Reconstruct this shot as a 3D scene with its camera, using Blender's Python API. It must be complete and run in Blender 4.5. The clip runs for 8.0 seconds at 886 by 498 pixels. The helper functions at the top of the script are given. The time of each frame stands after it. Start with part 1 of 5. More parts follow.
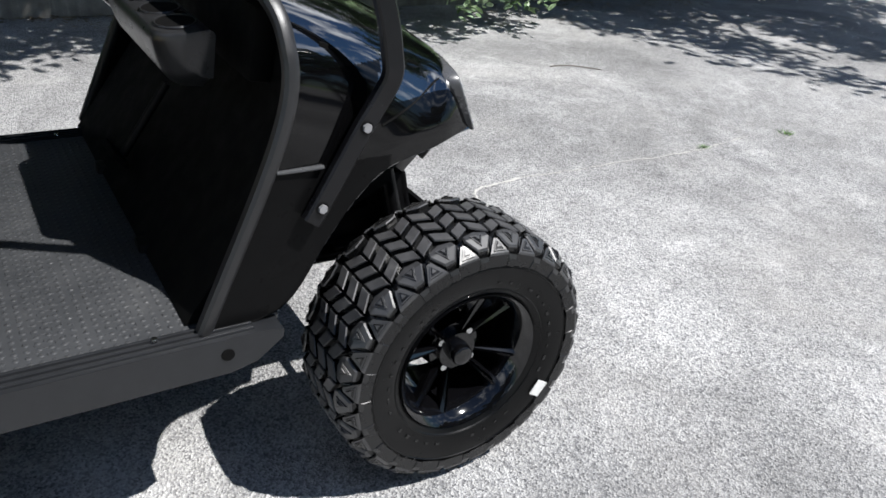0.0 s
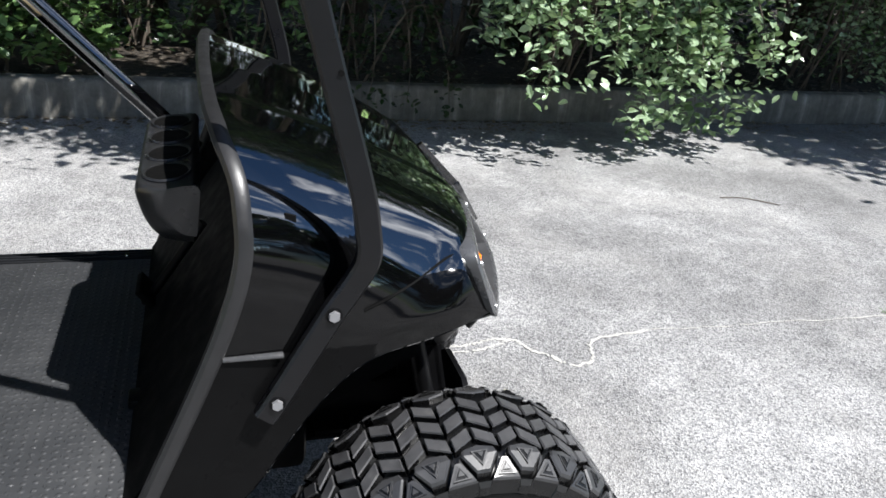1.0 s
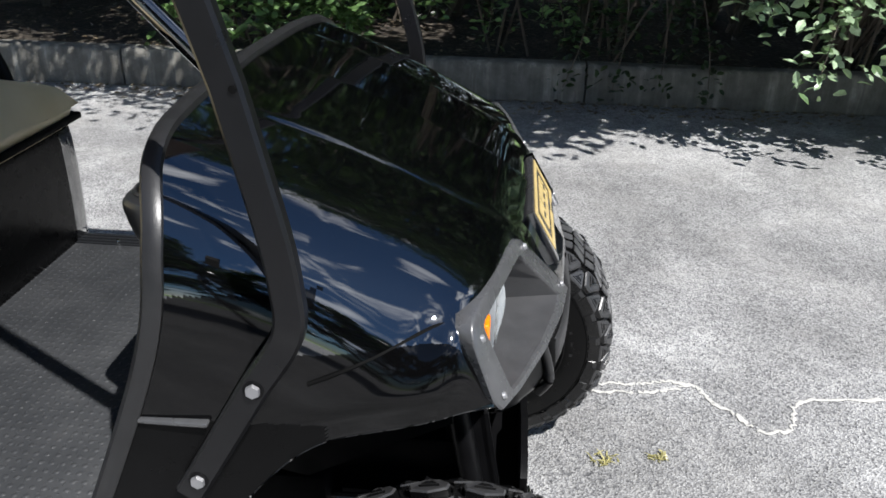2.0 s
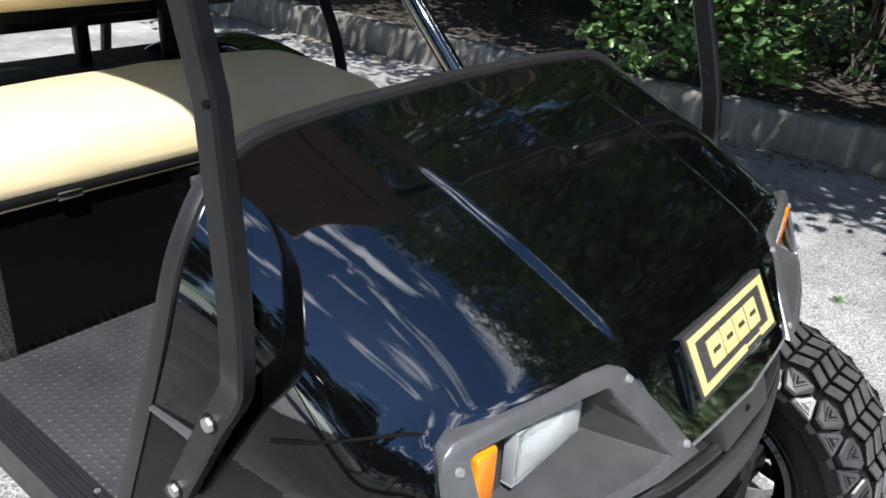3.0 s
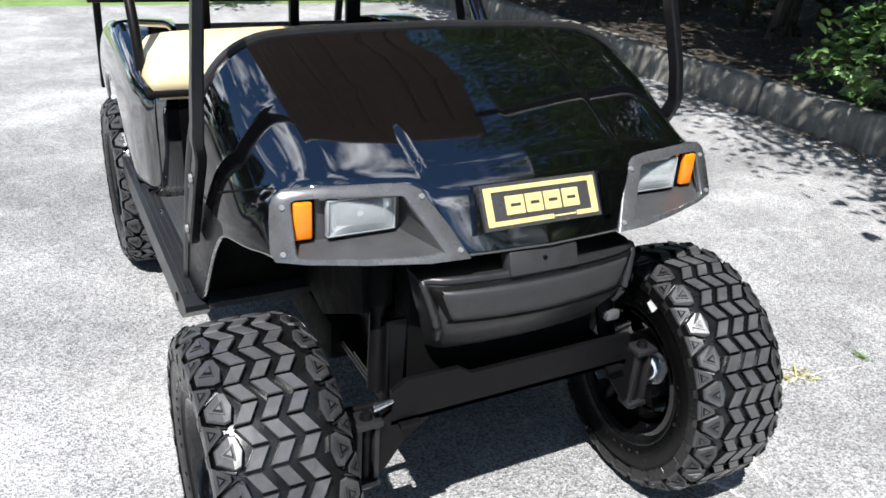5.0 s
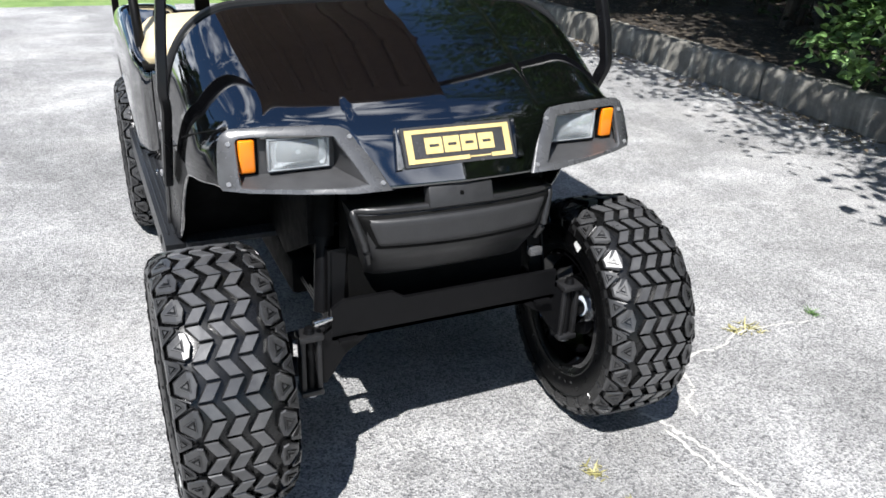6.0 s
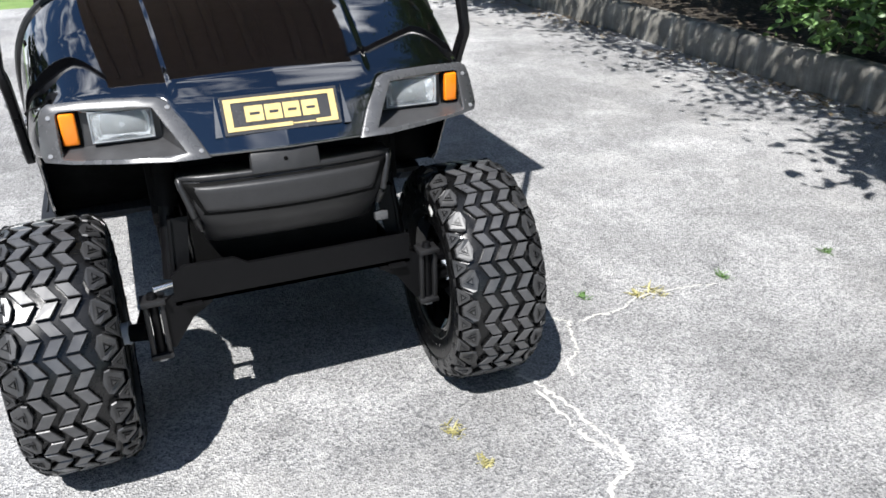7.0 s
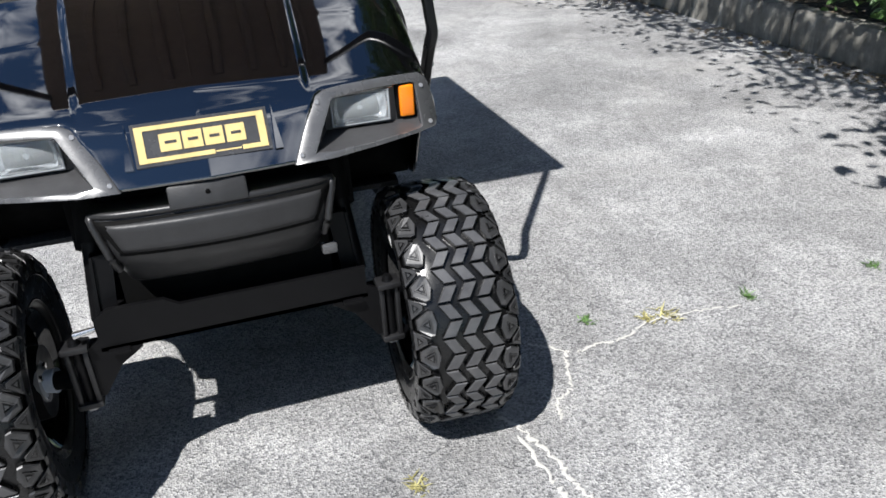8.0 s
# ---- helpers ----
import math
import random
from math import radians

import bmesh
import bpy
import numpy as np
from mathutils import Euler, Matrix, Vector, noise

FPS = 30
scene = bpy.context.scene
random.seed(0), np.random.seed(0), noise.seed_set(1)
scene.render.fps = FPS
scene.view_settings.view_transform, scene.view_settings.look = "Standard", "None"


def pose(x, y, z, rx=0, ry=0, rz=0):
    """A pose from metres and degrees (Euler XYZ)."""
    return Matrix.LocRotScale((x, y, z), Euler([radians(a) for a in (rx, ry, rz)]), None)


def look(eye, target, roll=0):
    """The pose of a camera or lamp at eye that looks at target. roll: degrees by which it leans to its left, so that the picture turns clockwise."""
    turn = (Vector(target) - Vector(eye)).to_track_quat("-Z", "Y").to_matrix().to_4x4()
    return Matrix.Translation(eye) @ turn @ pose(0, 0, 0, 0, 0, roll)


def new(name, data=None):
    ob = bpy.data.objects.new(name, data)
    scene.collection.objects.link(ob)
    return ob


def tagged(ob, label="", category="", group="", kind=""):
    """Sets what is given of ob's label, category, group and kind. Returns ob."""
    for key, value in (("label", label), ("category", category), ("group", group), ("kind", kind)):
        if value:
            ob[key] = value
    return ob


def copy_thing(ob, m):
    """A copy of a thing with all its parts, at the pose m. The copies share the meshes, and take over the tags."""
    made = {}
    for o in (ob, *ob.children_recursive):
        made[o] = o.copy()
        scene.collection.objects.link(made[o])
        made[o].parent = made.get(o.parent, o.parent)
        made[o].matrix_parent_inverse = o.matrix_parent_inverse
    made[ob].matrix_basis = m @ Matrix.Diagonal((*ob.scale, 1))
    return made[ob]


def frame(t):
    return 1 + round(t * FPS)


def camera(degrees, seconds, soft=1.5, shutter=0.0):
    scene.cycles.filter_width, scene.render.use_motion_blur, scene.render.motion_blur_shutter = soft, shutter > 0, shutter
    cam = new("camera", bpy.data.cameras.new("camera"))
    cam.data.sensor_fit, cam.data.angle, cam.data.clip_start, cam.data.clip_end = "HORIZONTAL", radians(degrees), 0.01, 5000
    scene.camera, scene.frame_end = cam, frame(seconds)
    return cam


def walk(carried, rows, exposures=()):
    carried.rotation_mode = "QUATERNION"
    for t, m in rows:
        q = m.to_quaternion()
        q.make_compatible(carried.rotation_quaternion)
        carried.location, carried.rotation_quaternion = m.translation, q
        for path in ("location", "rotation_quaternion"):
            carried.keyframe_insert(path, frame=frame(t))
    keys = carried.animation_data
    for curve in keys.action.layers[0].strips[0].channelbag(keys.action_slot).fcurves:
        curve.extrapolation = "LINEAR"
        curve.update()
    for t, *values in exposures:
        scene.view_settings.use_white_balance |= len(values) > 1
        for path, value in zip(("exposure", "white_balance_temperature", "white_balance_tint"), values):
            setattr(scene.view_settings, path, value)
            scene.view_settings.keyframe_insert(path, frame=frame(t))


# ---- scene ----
cam = camera(59.0, 8.0, 1.65)
PATH = [
    (0, (0.049, -1.734, 1.329), (1.042, -0.288, 0.368), 6.1),
    (0.5, (0.229, -1.612, 1.375), (1.173, -0.102, 0.465), 2.7),
    (1, (0.479, -1.579, 1.393), (1.052, 0.168, 0.605), 5.0),
    (1.2, (0.565, -1.563, 1.388), (1.034, 0.206, 0.58), 4.4),
    (2.5, (1.105, -1.084, 1.395), (0.437, 0.564, 0.48), 1.0),
    (3, (1.241, -0.967, 1.391), (0.131, 0.452, 0.523), 3.7),
    (3.5, (1.46, -0.998, 1.425), (0.187, 0.253, 0.521), 4.3),
    (4, (1.725, -0.942, 1.428), (0.241, 0.107, 0.593), 3.3),
    (4.5, (1.946, -0.865, 1.412), (0.38, 0.03, 0.548), 3.5),
    (5.8, (2.419, -0.824, 1.394), (0.799, 0.011, 0.563), 3.2),
    (6, (2.487, -0.744, 1.384), (0.855, 0.036, 0.529), 2.5),
    (6.5, (2.658, -0.568, 1.405), (1.046, 0.168, 0.487), 5.5),
    (7, (2.747, -0.318, 1.36), (1.085, 0.356, 0.475), -0.6),
    (7.5, (2.651, -0.105, 1.358), (0.962, 0.487, 0.464), 0.5),
    (8, (2.578, 0.019, 1.368), (0.883, 0.524, 0.435), -3.4),
]
walk(cam, [(t, look(eye, target, roll)) for t, eye, target, roll in PATH], [(0, 0.5), (1.0, 0.68), (2.5, 0.42), (3.0, 0.8), (3.5, 1.2), (4.2, 1.04), (6.0, 0.84), (6.5, 0.86), (8.0, 0.53)])

# ---- light: clear midday sun over the front right corner of the cart, blue sky with thin cloud ----
SUN_WAY = Vector((0.46, -0.45, 1.0)).normalized()
sun = new("sun", bpy.data.lights.new("sun", "SUN"))
sun.data.energy, sun.data.angle, sun.data.color = 5.0, radians(0.55), (1.0, 0.985, 0.97)
sun.matrix_world = look(SUN_WAY * 20, (0, 0, 0))

world = bpy.data.worlds.new("sky")
scene.world = world
world.use_nodes = True
wn, wl = world.node_tree.nodes, world.node_tree.links
wn.clear()
sky = wn.new("ShaderNodeTexSky")
sky.sky_type, sky.sun_disc = "NISHITA", False
sky.sun_elevation = math.asin(SUN_WAY.z)
sky.sun_rotation = math.atan2(SUN_WAY.x, SUN_WAY.y)
sky.air_density, sky.dust_density, sky.ozone_density = 1.1, 0.1, 3.0
coord = wn.new("ShaderNodeTexCoord")
stretch = wn.new("ShaderNodeMapping")
stretch.inputs["Scale"].default_value = (2.2, 2.4, 3.2)
stretch.inputs["Location"].default_value = (0.7, 0.3, 0.2)
cloud = wn.new("ShaderNodeTexNoise")
cloud.inputs["Scale"].default_value, cloud.inputs["Detail"].default_value = 1.5, 7
cloud.inputs["Roughness"].default_value, cloud.inputs["Distortion"].default_value = 0.56, 0.7
ramp = wn.new("ShaderNodeValToRGB")
ramp.color_ramp.elements[0].position, ramp.color_ramp.elements[1].position = 0.53, 0.83
mix = wn.new("ShaderNodeMixRGB")
mix.inputs["Color2"].default_value = (61, 62, 64, 1)
back = wn.new("ShaderNodeBackground")
back.inputs["Strength"].default_value = 0.037
out = wn.new("ShaderNodeOutputWorld")
wl.new(coord.outputs["Generated"], stretch.inputs["Vector"])
wl.new(stretch.outputs["Vector"], cloud.inputs["Vector"])
wl.new(cloud.outputs["Fac"], ramp.inputs["Fac"])
wl.new(ramp.outputs["Color"], mix.inputs["Fac"])
deep = wn.new("ShaderNodeMixRGB")
deep.blend_type, deep.inputs["Fac"].default_value, deep.inputs["Color2"].default_value = "MULTIPLY", 1.0, (0.94, 1.22, 1.48, 1)
wl.new(sky.outputs["Color"], deep.inputs["Color1"])
wl.new(deep.outputs["Color"], mix.inputs["Color1"])
wl.new(mix.outputs["Color"], back.inputs["Color"])
wl.new(back.outputs["Background"], out.inputs["Surface"])


# ---- materials ----
def material(name, base, rough=0.5, metal=0.0, coat=0.0, **more):
    """A principled material; returns it with its nodes, links and shader."""
    m = bpy.data.materials.new(name)
    m.use_nodes = True
    nodes, links = m.node_tree.nodes, m.node_tree.links
    bsdf = nodes["Principled BSDF"]
    bsdf.inputs["Base Color"].default_value = (*base, 1)
    bsdf.inputs["Roughness"].default_value = rough
    bsdf.inputs["Metallic"].default_value = metal
    bsdf.inputs["Coat Weight"].default_value = coat
    for key, value in more.items():
        bsdf.inputs[key.replace("_", " ")].default_value = value
    return m, nodes, links, bsdf


def noise_tex(nodes, links, scale, detail=4, rough=0.55, distort=0.0, space="Object", stretch=(1, 1, 1)):
    co = nodes.new("ShaderNodeTexCoord")
    mp = nodes.new("ShaderNodeMapping")
    mp.inputs["Scale"].default_value = stretch
    n = nodes.new("ShaderNodeTexNoise")
    n.inputs["Scale"].default_value, n.inputs["Detail"].default_value = scale, detail
    n.inputs["Roughness"].default_value, n.inputs["Distortion"].default_value = rough, distort
    links.new(co.outputs[space], mp.inputs["Vector"])
    links.new(mp.outputs["Vector"], n.inputs["Vector"])
    return n.outputs["Fac"]


def voronoi_tex(nodes, links, scale, feature="F1", randomness=1.0, out_name="Distance", stretch=(1, 1, 1)):
    co = nodes.new("ShaderNodeTexCoord")
    mp = nodes.new("ShaderNodeMapping")
    mp.inputs["Scale"].default_value = stretch
    v = nodes.new("ShaderNodeTexVoronoi")
    v.feature = feature
    v.inputs["Scale"].default_value, v.inputs["Randomness"].default_value = scale, randomness
    links.new(co.outputs["Object"], mp.inputs["Vector"])
    links.new(mp.outputs["Vector"], v.inputs["Vector"])
    return v.outputs[out_name]


def ramp_of(nodes, links, fac, *stops):
    """Stops of (position, colour or grey)."""
    r = nodes.new("ShaderNodeValToRGB")
    e = r.color_ramp.elements
    while len(e) < len(stops):
        e.new(0.5)
    for el, (p, c) in zip(e, stops):
        el.position = p
        el.color = (*c, 1) if isinstance(c, tuple) else (c, c, c, 1)
    links.new(fac, r.inputs["Fac"])
    return r.outputs["Color"]


def mixed(nodes, links, a, b, fac, mode="MIX"):
    m = nodes.new("ShaderNodeMixRGB")
    m.blend_type = mode
    for sock, v in (("Fac", fac), ("Color1", a), ("Color2", b)):
        if isinstance(v, (int, float)):
            m.inputs[sock].default_value = v if sock == "Fac" else (v, v, v, 1)
        elif isinstance(v, tuple):
            m.inputs[sock].default_value = (*v, 1)
        else:
            links.new(v, m.inputs[sock])
    return m.outputs["Color"]


def bumped(nodes, links, bsdf, height, strength=0.3, distance=0.002, under=None):
    b = nodes.new("ShaderNodeBump")
    b.inputs["Strength"].default_value, b.inputs["Distance"].default_value = strength, distance
    links.new(height, b.inputs["Height"])
    if under is not None:
        links.new(under, b.inputs["Normal"])
    links.new(b.outputs["Normal"], bsdf.inputs["Normal"])
    return b.outputs["Normal"]


def make_pavement():
    m, n, l, b = material("worn_pavement", (0.4, 0.4, 0.4), 0.9)
    stones = voronoi_tex(n, l, 185, out_name="Color")
    grey = ramp_of(n, l, stones, (0.0, (0.09, 0.09, 0.094)), (0.3, (0.25, 0.25, 0.255)), (0.62, (0.45, 0.447, 0.442)), (1.0, (0.59, 0.585, 0.575)))
    sand = ramp_of(n, l, noise_tex(n, l, 420, 2), (0.35, 0.72), (0.65, 1.12))
    c = mixed(n, l, grey, sand, 1.0, "MULTIPLY")
    # broad weathering: pale washed areas, darker damp-looking patches
    broad = ramp_of(n, l, noise_tex(n, l, 0.75, 6, 0.6, 0.6), (0.32, 0.62), (0.5, 0.9), (0.62, 1.12))
    c = mixed(n, l, c, broad, 1.0, "MULTIPLY")
    pale = ramp_of(n, l, noise_tex(n, l, 1.7, 7, 0.66, 0.8), (0.48, 1.0), (0.66, 1.33))
    c = mixed(n, l, c, pale, 1.0, "MULTIPLY")
    film = ramp_of(n, l, noise_tex(n, l, 1.1, 8, 0.7, 0.5), (0.50, 0.0), (0.72, 0.35))
    c = mixed(n, l, c, (0.58, 0.56, 0.535), film)
    fine = ramp_of(n, l, noise_tex(n, l, 9.0, 5, 0.7), (0.3, 0.82), (0.7, 1.1))
    c = mixed(n, l, c, fine, 1.0, "MULTIPLY")
    l.new(c, b.inputs["Base Color"])
    pits = voronoi_tex(n, l, 185)
    bumped(n, l, b, pits, 0.9, 0.005)
    return m


def make_concrete():
    m, n, l, b = material("kerb_concrete", (0.3, 0.29, 0.27), 0.9)
    c = ramp_of(n, l, noise_tex(n, l, 8.0, 8, 0.72), (0.3, (0.135, 0.129, 0.112)), (0.55, (0.21, 0.201, 0.177)), (0.75, (0.31, 0.298, 0.265)))
    streak = ramp_of(n, l, noise_tex(n, l, 3.0, 5, 0.6, 0.2, stretch=(3.2, 3.2, 0.25)), (0.38, 0.7), (0.56, 1.0), (0.66, 1.7))
    c = mixed(n, l, c, streak, 1.0, "MULTIPLY")
    l.new(c, b.inputs["Base Color"])
    bumped(n, l, b, noise_tex(n, l, 55, 5, 0.7), 0.5, 0.006)
    return m


def make_gloss_black():
    m, n, l, b = material("black_gloss_paint", (0.0015, 0.0016, 0.002), 0.06, 0.0, 1.0, IOR=2.4, Coat_IOR=1.5)
    r = ramp_of(n, l, noise_tex(n, l, 5.0, 4, 0.6), (0.35, 0.014), (0.7, 0.035))
    l.new(r, b.inputs["Roughness"])
    bumped(n, l, b, noise_tex(n, l, 900, 1), 0.02, 0.0003)
    return m


def make_plastic(name, base, rough=0.5, grain=420, strength=0.25, spec=0.5):
    m, n, l, b = material(name, base, rough, Specular_IOR_Level=spec)
    lo, hi = tuple(v * 0.82 for v in base), tuple(v * 1.22 for v in base)
    c = ramp_of(n, l, noise_tex(n, l, 26, 6, 0.7), (0.25, lo), (0.75, hi))
    l.new(c, b.inputs["Base Color"])
    r = ramp_of(n, l, noise_tex(n, l, 22, 4), (0.3, rough * 0.85), (0.7, min(1.0, rough * 1.2)))
    l.new(r, b.inputs["Roughness"])
    bumped(n, l, b, noise_tex(n, l, grain, 2), strength, 0.0008)
    return m


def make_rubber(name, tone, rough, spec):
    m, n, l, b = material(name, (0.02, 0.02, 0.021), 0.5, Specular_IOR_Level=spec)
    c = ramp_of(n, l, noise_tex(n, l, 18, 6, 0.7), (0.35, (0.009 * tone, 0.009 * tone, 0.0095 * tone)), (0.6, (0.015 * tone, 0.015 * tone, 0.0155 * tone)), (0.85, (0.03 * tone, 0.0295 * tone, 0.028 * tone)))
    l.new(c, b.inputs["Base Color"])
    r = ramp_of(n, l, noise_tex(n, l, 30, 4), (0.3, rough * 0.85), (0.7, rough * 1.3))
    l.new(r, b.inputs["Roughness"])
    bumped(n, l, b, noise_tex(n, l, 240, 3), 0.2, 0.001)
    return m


def make_vinyl():
    m, n, l, b = material("tan_vinyl", (0.62, 0.47, 0.23), 0.42)
    c = ramp_of(n, l, noise_tex(n, l, 6, 4), (0.3, (0.70, 0.575, 0.34)), (0.7, (0.77, 0.65, 0.42)))
    l.new(c, b.inputs["Base Color"])
    wrinkle = bumped(n, l, b, noise_tex(n, l, 9, 3, 0.5, 0.7), 0.18, 0.01)
    bumped(n, l, b, voronoi_tex(n, l, 650), 0.18, 0.0006, wrinkle)
    return m


def make_leaf(name, dark, light, rough=0.34):
    m, n, l, b = material(name, light, rough)
    geo = n.new("ShaderNodeNewGeometry")
    c = ramp_of(n, l, geo.outputs["Random Per Island"], (0.0, dark), (0.75, light), (1.0, tuple(min(1, v * 1.5) for v in light)))
    c = mixed(n, l, c, ramp_of(n, l, noise_tex(n, l, 40, 3), (0.3, 0.8), (0.7, 1.15)), 1.0, "MULTIPLY")
    l.new(c, b.inputs["Base Color"])
    trans = n.new("ShaderNodeBsdfTranslucent")
    l.new(mixed(n, l, c, (1.0, 1.0, 0.35), 0.6, "MULTIPLY"), trans.inputs["Color"])
    add = n.new("ShaderNodeMixShader")
    add.inputs["Fac"].default_value = 0.2
    l.new(b.outputs["BSDF"], add.inputs[1])
    l.new(trans.outputs["BSDF"], add.inputs[2])
    l.new(add.outputs["Shader"], n["Material Output"].inputs["Surface"])
    return m


def make_bark():
    m, n, l, b = material("bark", (0.1, 0.08, 0.06), 0.9)
    c = ramp_of(n, l, noise_tex(n, l, 16, 6, 0.7, stretch=(1, 1, 0.25)), (0.3, (0.045, 0.036, 0.028)), (0.7, (0.17, 0.14, 0.11)))
    l.new(c, b.inputs["Base Color"])
    bumped(n, l, b, noise_tex(n, l, 30, 5, 0.7, stretch=(1, 1, 0.2)), 0.8, 0.01)
    return m


def make_litter():
    m, n, l, b = material("leaf_litter_soil", (0.08, 0.06, 0.04), 0.95)
    bits = voronoi_tex(n, l, 38, out_name="Color", stretch=(1, 1.6, 1))
    c = ramp_of(n, l, bits, (0.0, (0.022, 0.018, 0.014)), (0.5, (0.055, 0.044, 0.033)), (0.8, (0.105, 0.085, 0.063)), (1.0, (0.26, 0.225, 0.175)))
    c = mixed(n, l, c, ramp_of(n, l, noise_tex(n, l, 2.5, 6), (0.35, 0.55), (0.65, 1.1)), 1.0, "MULTIPLY")
    l.new(c, b.inputs["Base Color"])
    bumped(n, l, b, noise_tex(n, l, 40, 6, 0.7), 1.0, 0.02)
    return m


def make_lawn():
    m, n, l, b = material("lawn", (0.1, 0.2, 0.03), 0.9)
    c = ramp_of(n, l, noise_tex(n, l, 3.0, 8, 0.75), (0.3, (0.13, 0.23, 0.06)), (0.55, (0.24, 0.37, 0.11)), (0.75, (0.38, 0.45, 0.18)))
    l.new(c, b.inputs["Base Color"])
    bumped(n, l, b, noise_tex(n, l, 60, 5, 0.7), 1.0, 0.03)
    return m


PAVEMENT = make_pavement()
CONCRETE = make_concrete()
GLOSS = make_gloss_black()
TRIM = make_plastic("black_rubber_trim", (0.017, 0.017, 0.018), 0.36, spec=0.5)
FACE = make_plastic("satin_black_panel", (0.003, 0.003, 0.0033), 0.26, 200, 0.05, 0.14)
DUSTY = make_plastic("dusty_black_panel", (0.004, 0.004, 0.0042), 0.3, 60, 0.1, 0.1)
# copy of the gloss paint with its reflection turned down to darken the sides
MUTED_GLOSS = material("muted_reflection_black_paint", (0.002, 0.002, 0.0022), 0.06, 0.0, 0.0, IOR=1.42)[0]
ROCKER = make_plastic("black_ribbed_rubber", (0.014, 0.015, 0.017), 0.36, 350, 0.2)
MASK = make_plastic("charcoal_moulded_plastic", (0.07, 0.071, 0.074), 0.26, 300, 0.06, 0.9)
POCKET = make_plastic("charcoal_grained_plastic", (0.05, 0.05, 0.052), 0.4, 260, 0.3)
DASH = make_plastic("dark_dash_plastic", (0.02, 0.0205, 0.022), 0.3, 300, 0.15)
BUMPER = make_plastic("black_grained_plastic", (0.017, 0.017, 0.0178), 0.36, 260, 0.25, 0.5)
PANEL = make_plastic("black_pebbled_plastic", (0.026, 0.026, 0.0273), 0.46, 200, 0.5, 0.45)
def make_floor_mat():
    """Grey-black mat with rows of small raised dots, dusty in patches."""
    m, n, l, b = material("black_floor_mat", (0.04, 0.042, 0.045), 0.5)
    dust = ramp_of(n, l, noise_tex(n, l, 5, 6, 0.65), (0.35, (0.028, 0.03, 0.033)), (0.6, (0.045, 0.047, 0.05)), (0.8, (0.085, 0.087, 0.088)))
    dots = ramp_of(n, l, voronoi_tex(n, l, 52, randomness=0.0), (0.12, 1.0), (0.3, 0.0))
    l.new(mixed(n, l, dust, (0.1, 0.102, 0.105), mixed(n, l, dots, 0.12, 1.0, "MULTIPLY")), b.inputs["Base Color"])
    bumped(n, l, b, dots, 0.5, 0.003)
    return m


FLOOR = make_floor_mat()
STEEL = make_plastic("black_powder_coat", (0.004, 0.004, 0.0045), 0.42, 500, 0.15, 0.16)
STRUT = make_plastic("satin_black_strut", (0.006, 0.006, 0.007), 0.3, 300, 0.1, 0.36)
YOKE = make_plastic("black_cast_iron", (0.012, 0.012, 0.013), 0.45, 300, 0.3, 0.5)
INNER = make_plastic("black_inner_panel", (0.003, 0.003, 0.003), 0.75, 300, 0.2, 0.12)
ROOF = make_plastic("roof_dark_plastic", (0.08, 0.054, 0.044), 0.6, 120, 0.2)
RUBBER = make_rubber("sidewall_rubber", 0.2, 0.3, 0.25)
# one tread rubber in several tones: sunlit tops paler, groove shade darker
TREAD = make_rubber("sunlit_tread_rubber", 5.2, 0.32, 0.9)
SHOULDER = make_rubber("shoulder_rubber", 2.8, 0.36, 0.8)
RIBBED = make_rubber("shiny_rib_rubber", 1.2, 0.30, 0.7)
GROOVE = make_rubber("groove_shade_rubber", 0.4, 0.26, 0.5)
RIM = material("gloss_black_wheel", (0.0025, 0.0025, 0.003), 0.08, 0.0, 0.4)[0]
VINYL = make_vinyl()
CHROME = material("bright_steel", (0.72, 0.72, 0.72), 0.22, 1.0)[0]
ZINC = material("zinc_plated_steel", (0.36, 0.36, 0.37), 0.34, 0.5)[0]
LENS_RIM = make_plastic("lamp_glass_rim", (0.3, 0.32, 0.34), 0.2, 200, 0.05)
def make_reflector():
    m, n, l, b = material("lamp_reflector", (0.93, 0.94, 0.96), 0.22, 0.62)
    bumped(n, l, b, noise_tex(n, l, 42, 2, 0.5, stretch=(0.3, 1, 0.35)), 1.0, 0.012)
    return m


REFLECTOR = make_reflector()


def make_lamp_glass():
    m, n, l, b = material("lamp_glass", (1, 1, 1), 0.05)
    clear, shine, join, fres = n.new("ShaderNodeBsdfTransparent"), n.new("ShaderNodeBsdfGlossy"), n.new("ShaderNodeMixShader"), n.new("ShaderNodeFresnel")
    clear.inputs["Color"].default_value = (0.93, 0.96, 0.98, 1)
    shine.inputs["Roughness"].default_value = 0.06
    fres.inputs["IOR"].default_value = 1.6
    l.new(fres.outputs["Fac"], join.inputs["Fac"])
    l.new(clear.outputs["BSDF"], join.inputs[1])
    l.new(shine.outputs["BSDF"], join.inputs[2])
    milk, haze = n.new("ShaderNodeBsdfDiffuse"), n.new("ShaderNodeMixShader")
    milk.inputs["Color"].default_value = (0.8, 0.84, 0.86, 1)
    haze.inputs["Fac"].default_value = 0.17
    l.new(join.outputs["Shader"], haze.inputs[1])
    l.new(milk.outputs["BSDF"], haze.inputs[2])
    l.new(haze.outputs["Shader"], n["Material Output"].inputs["Surface"])
    return m


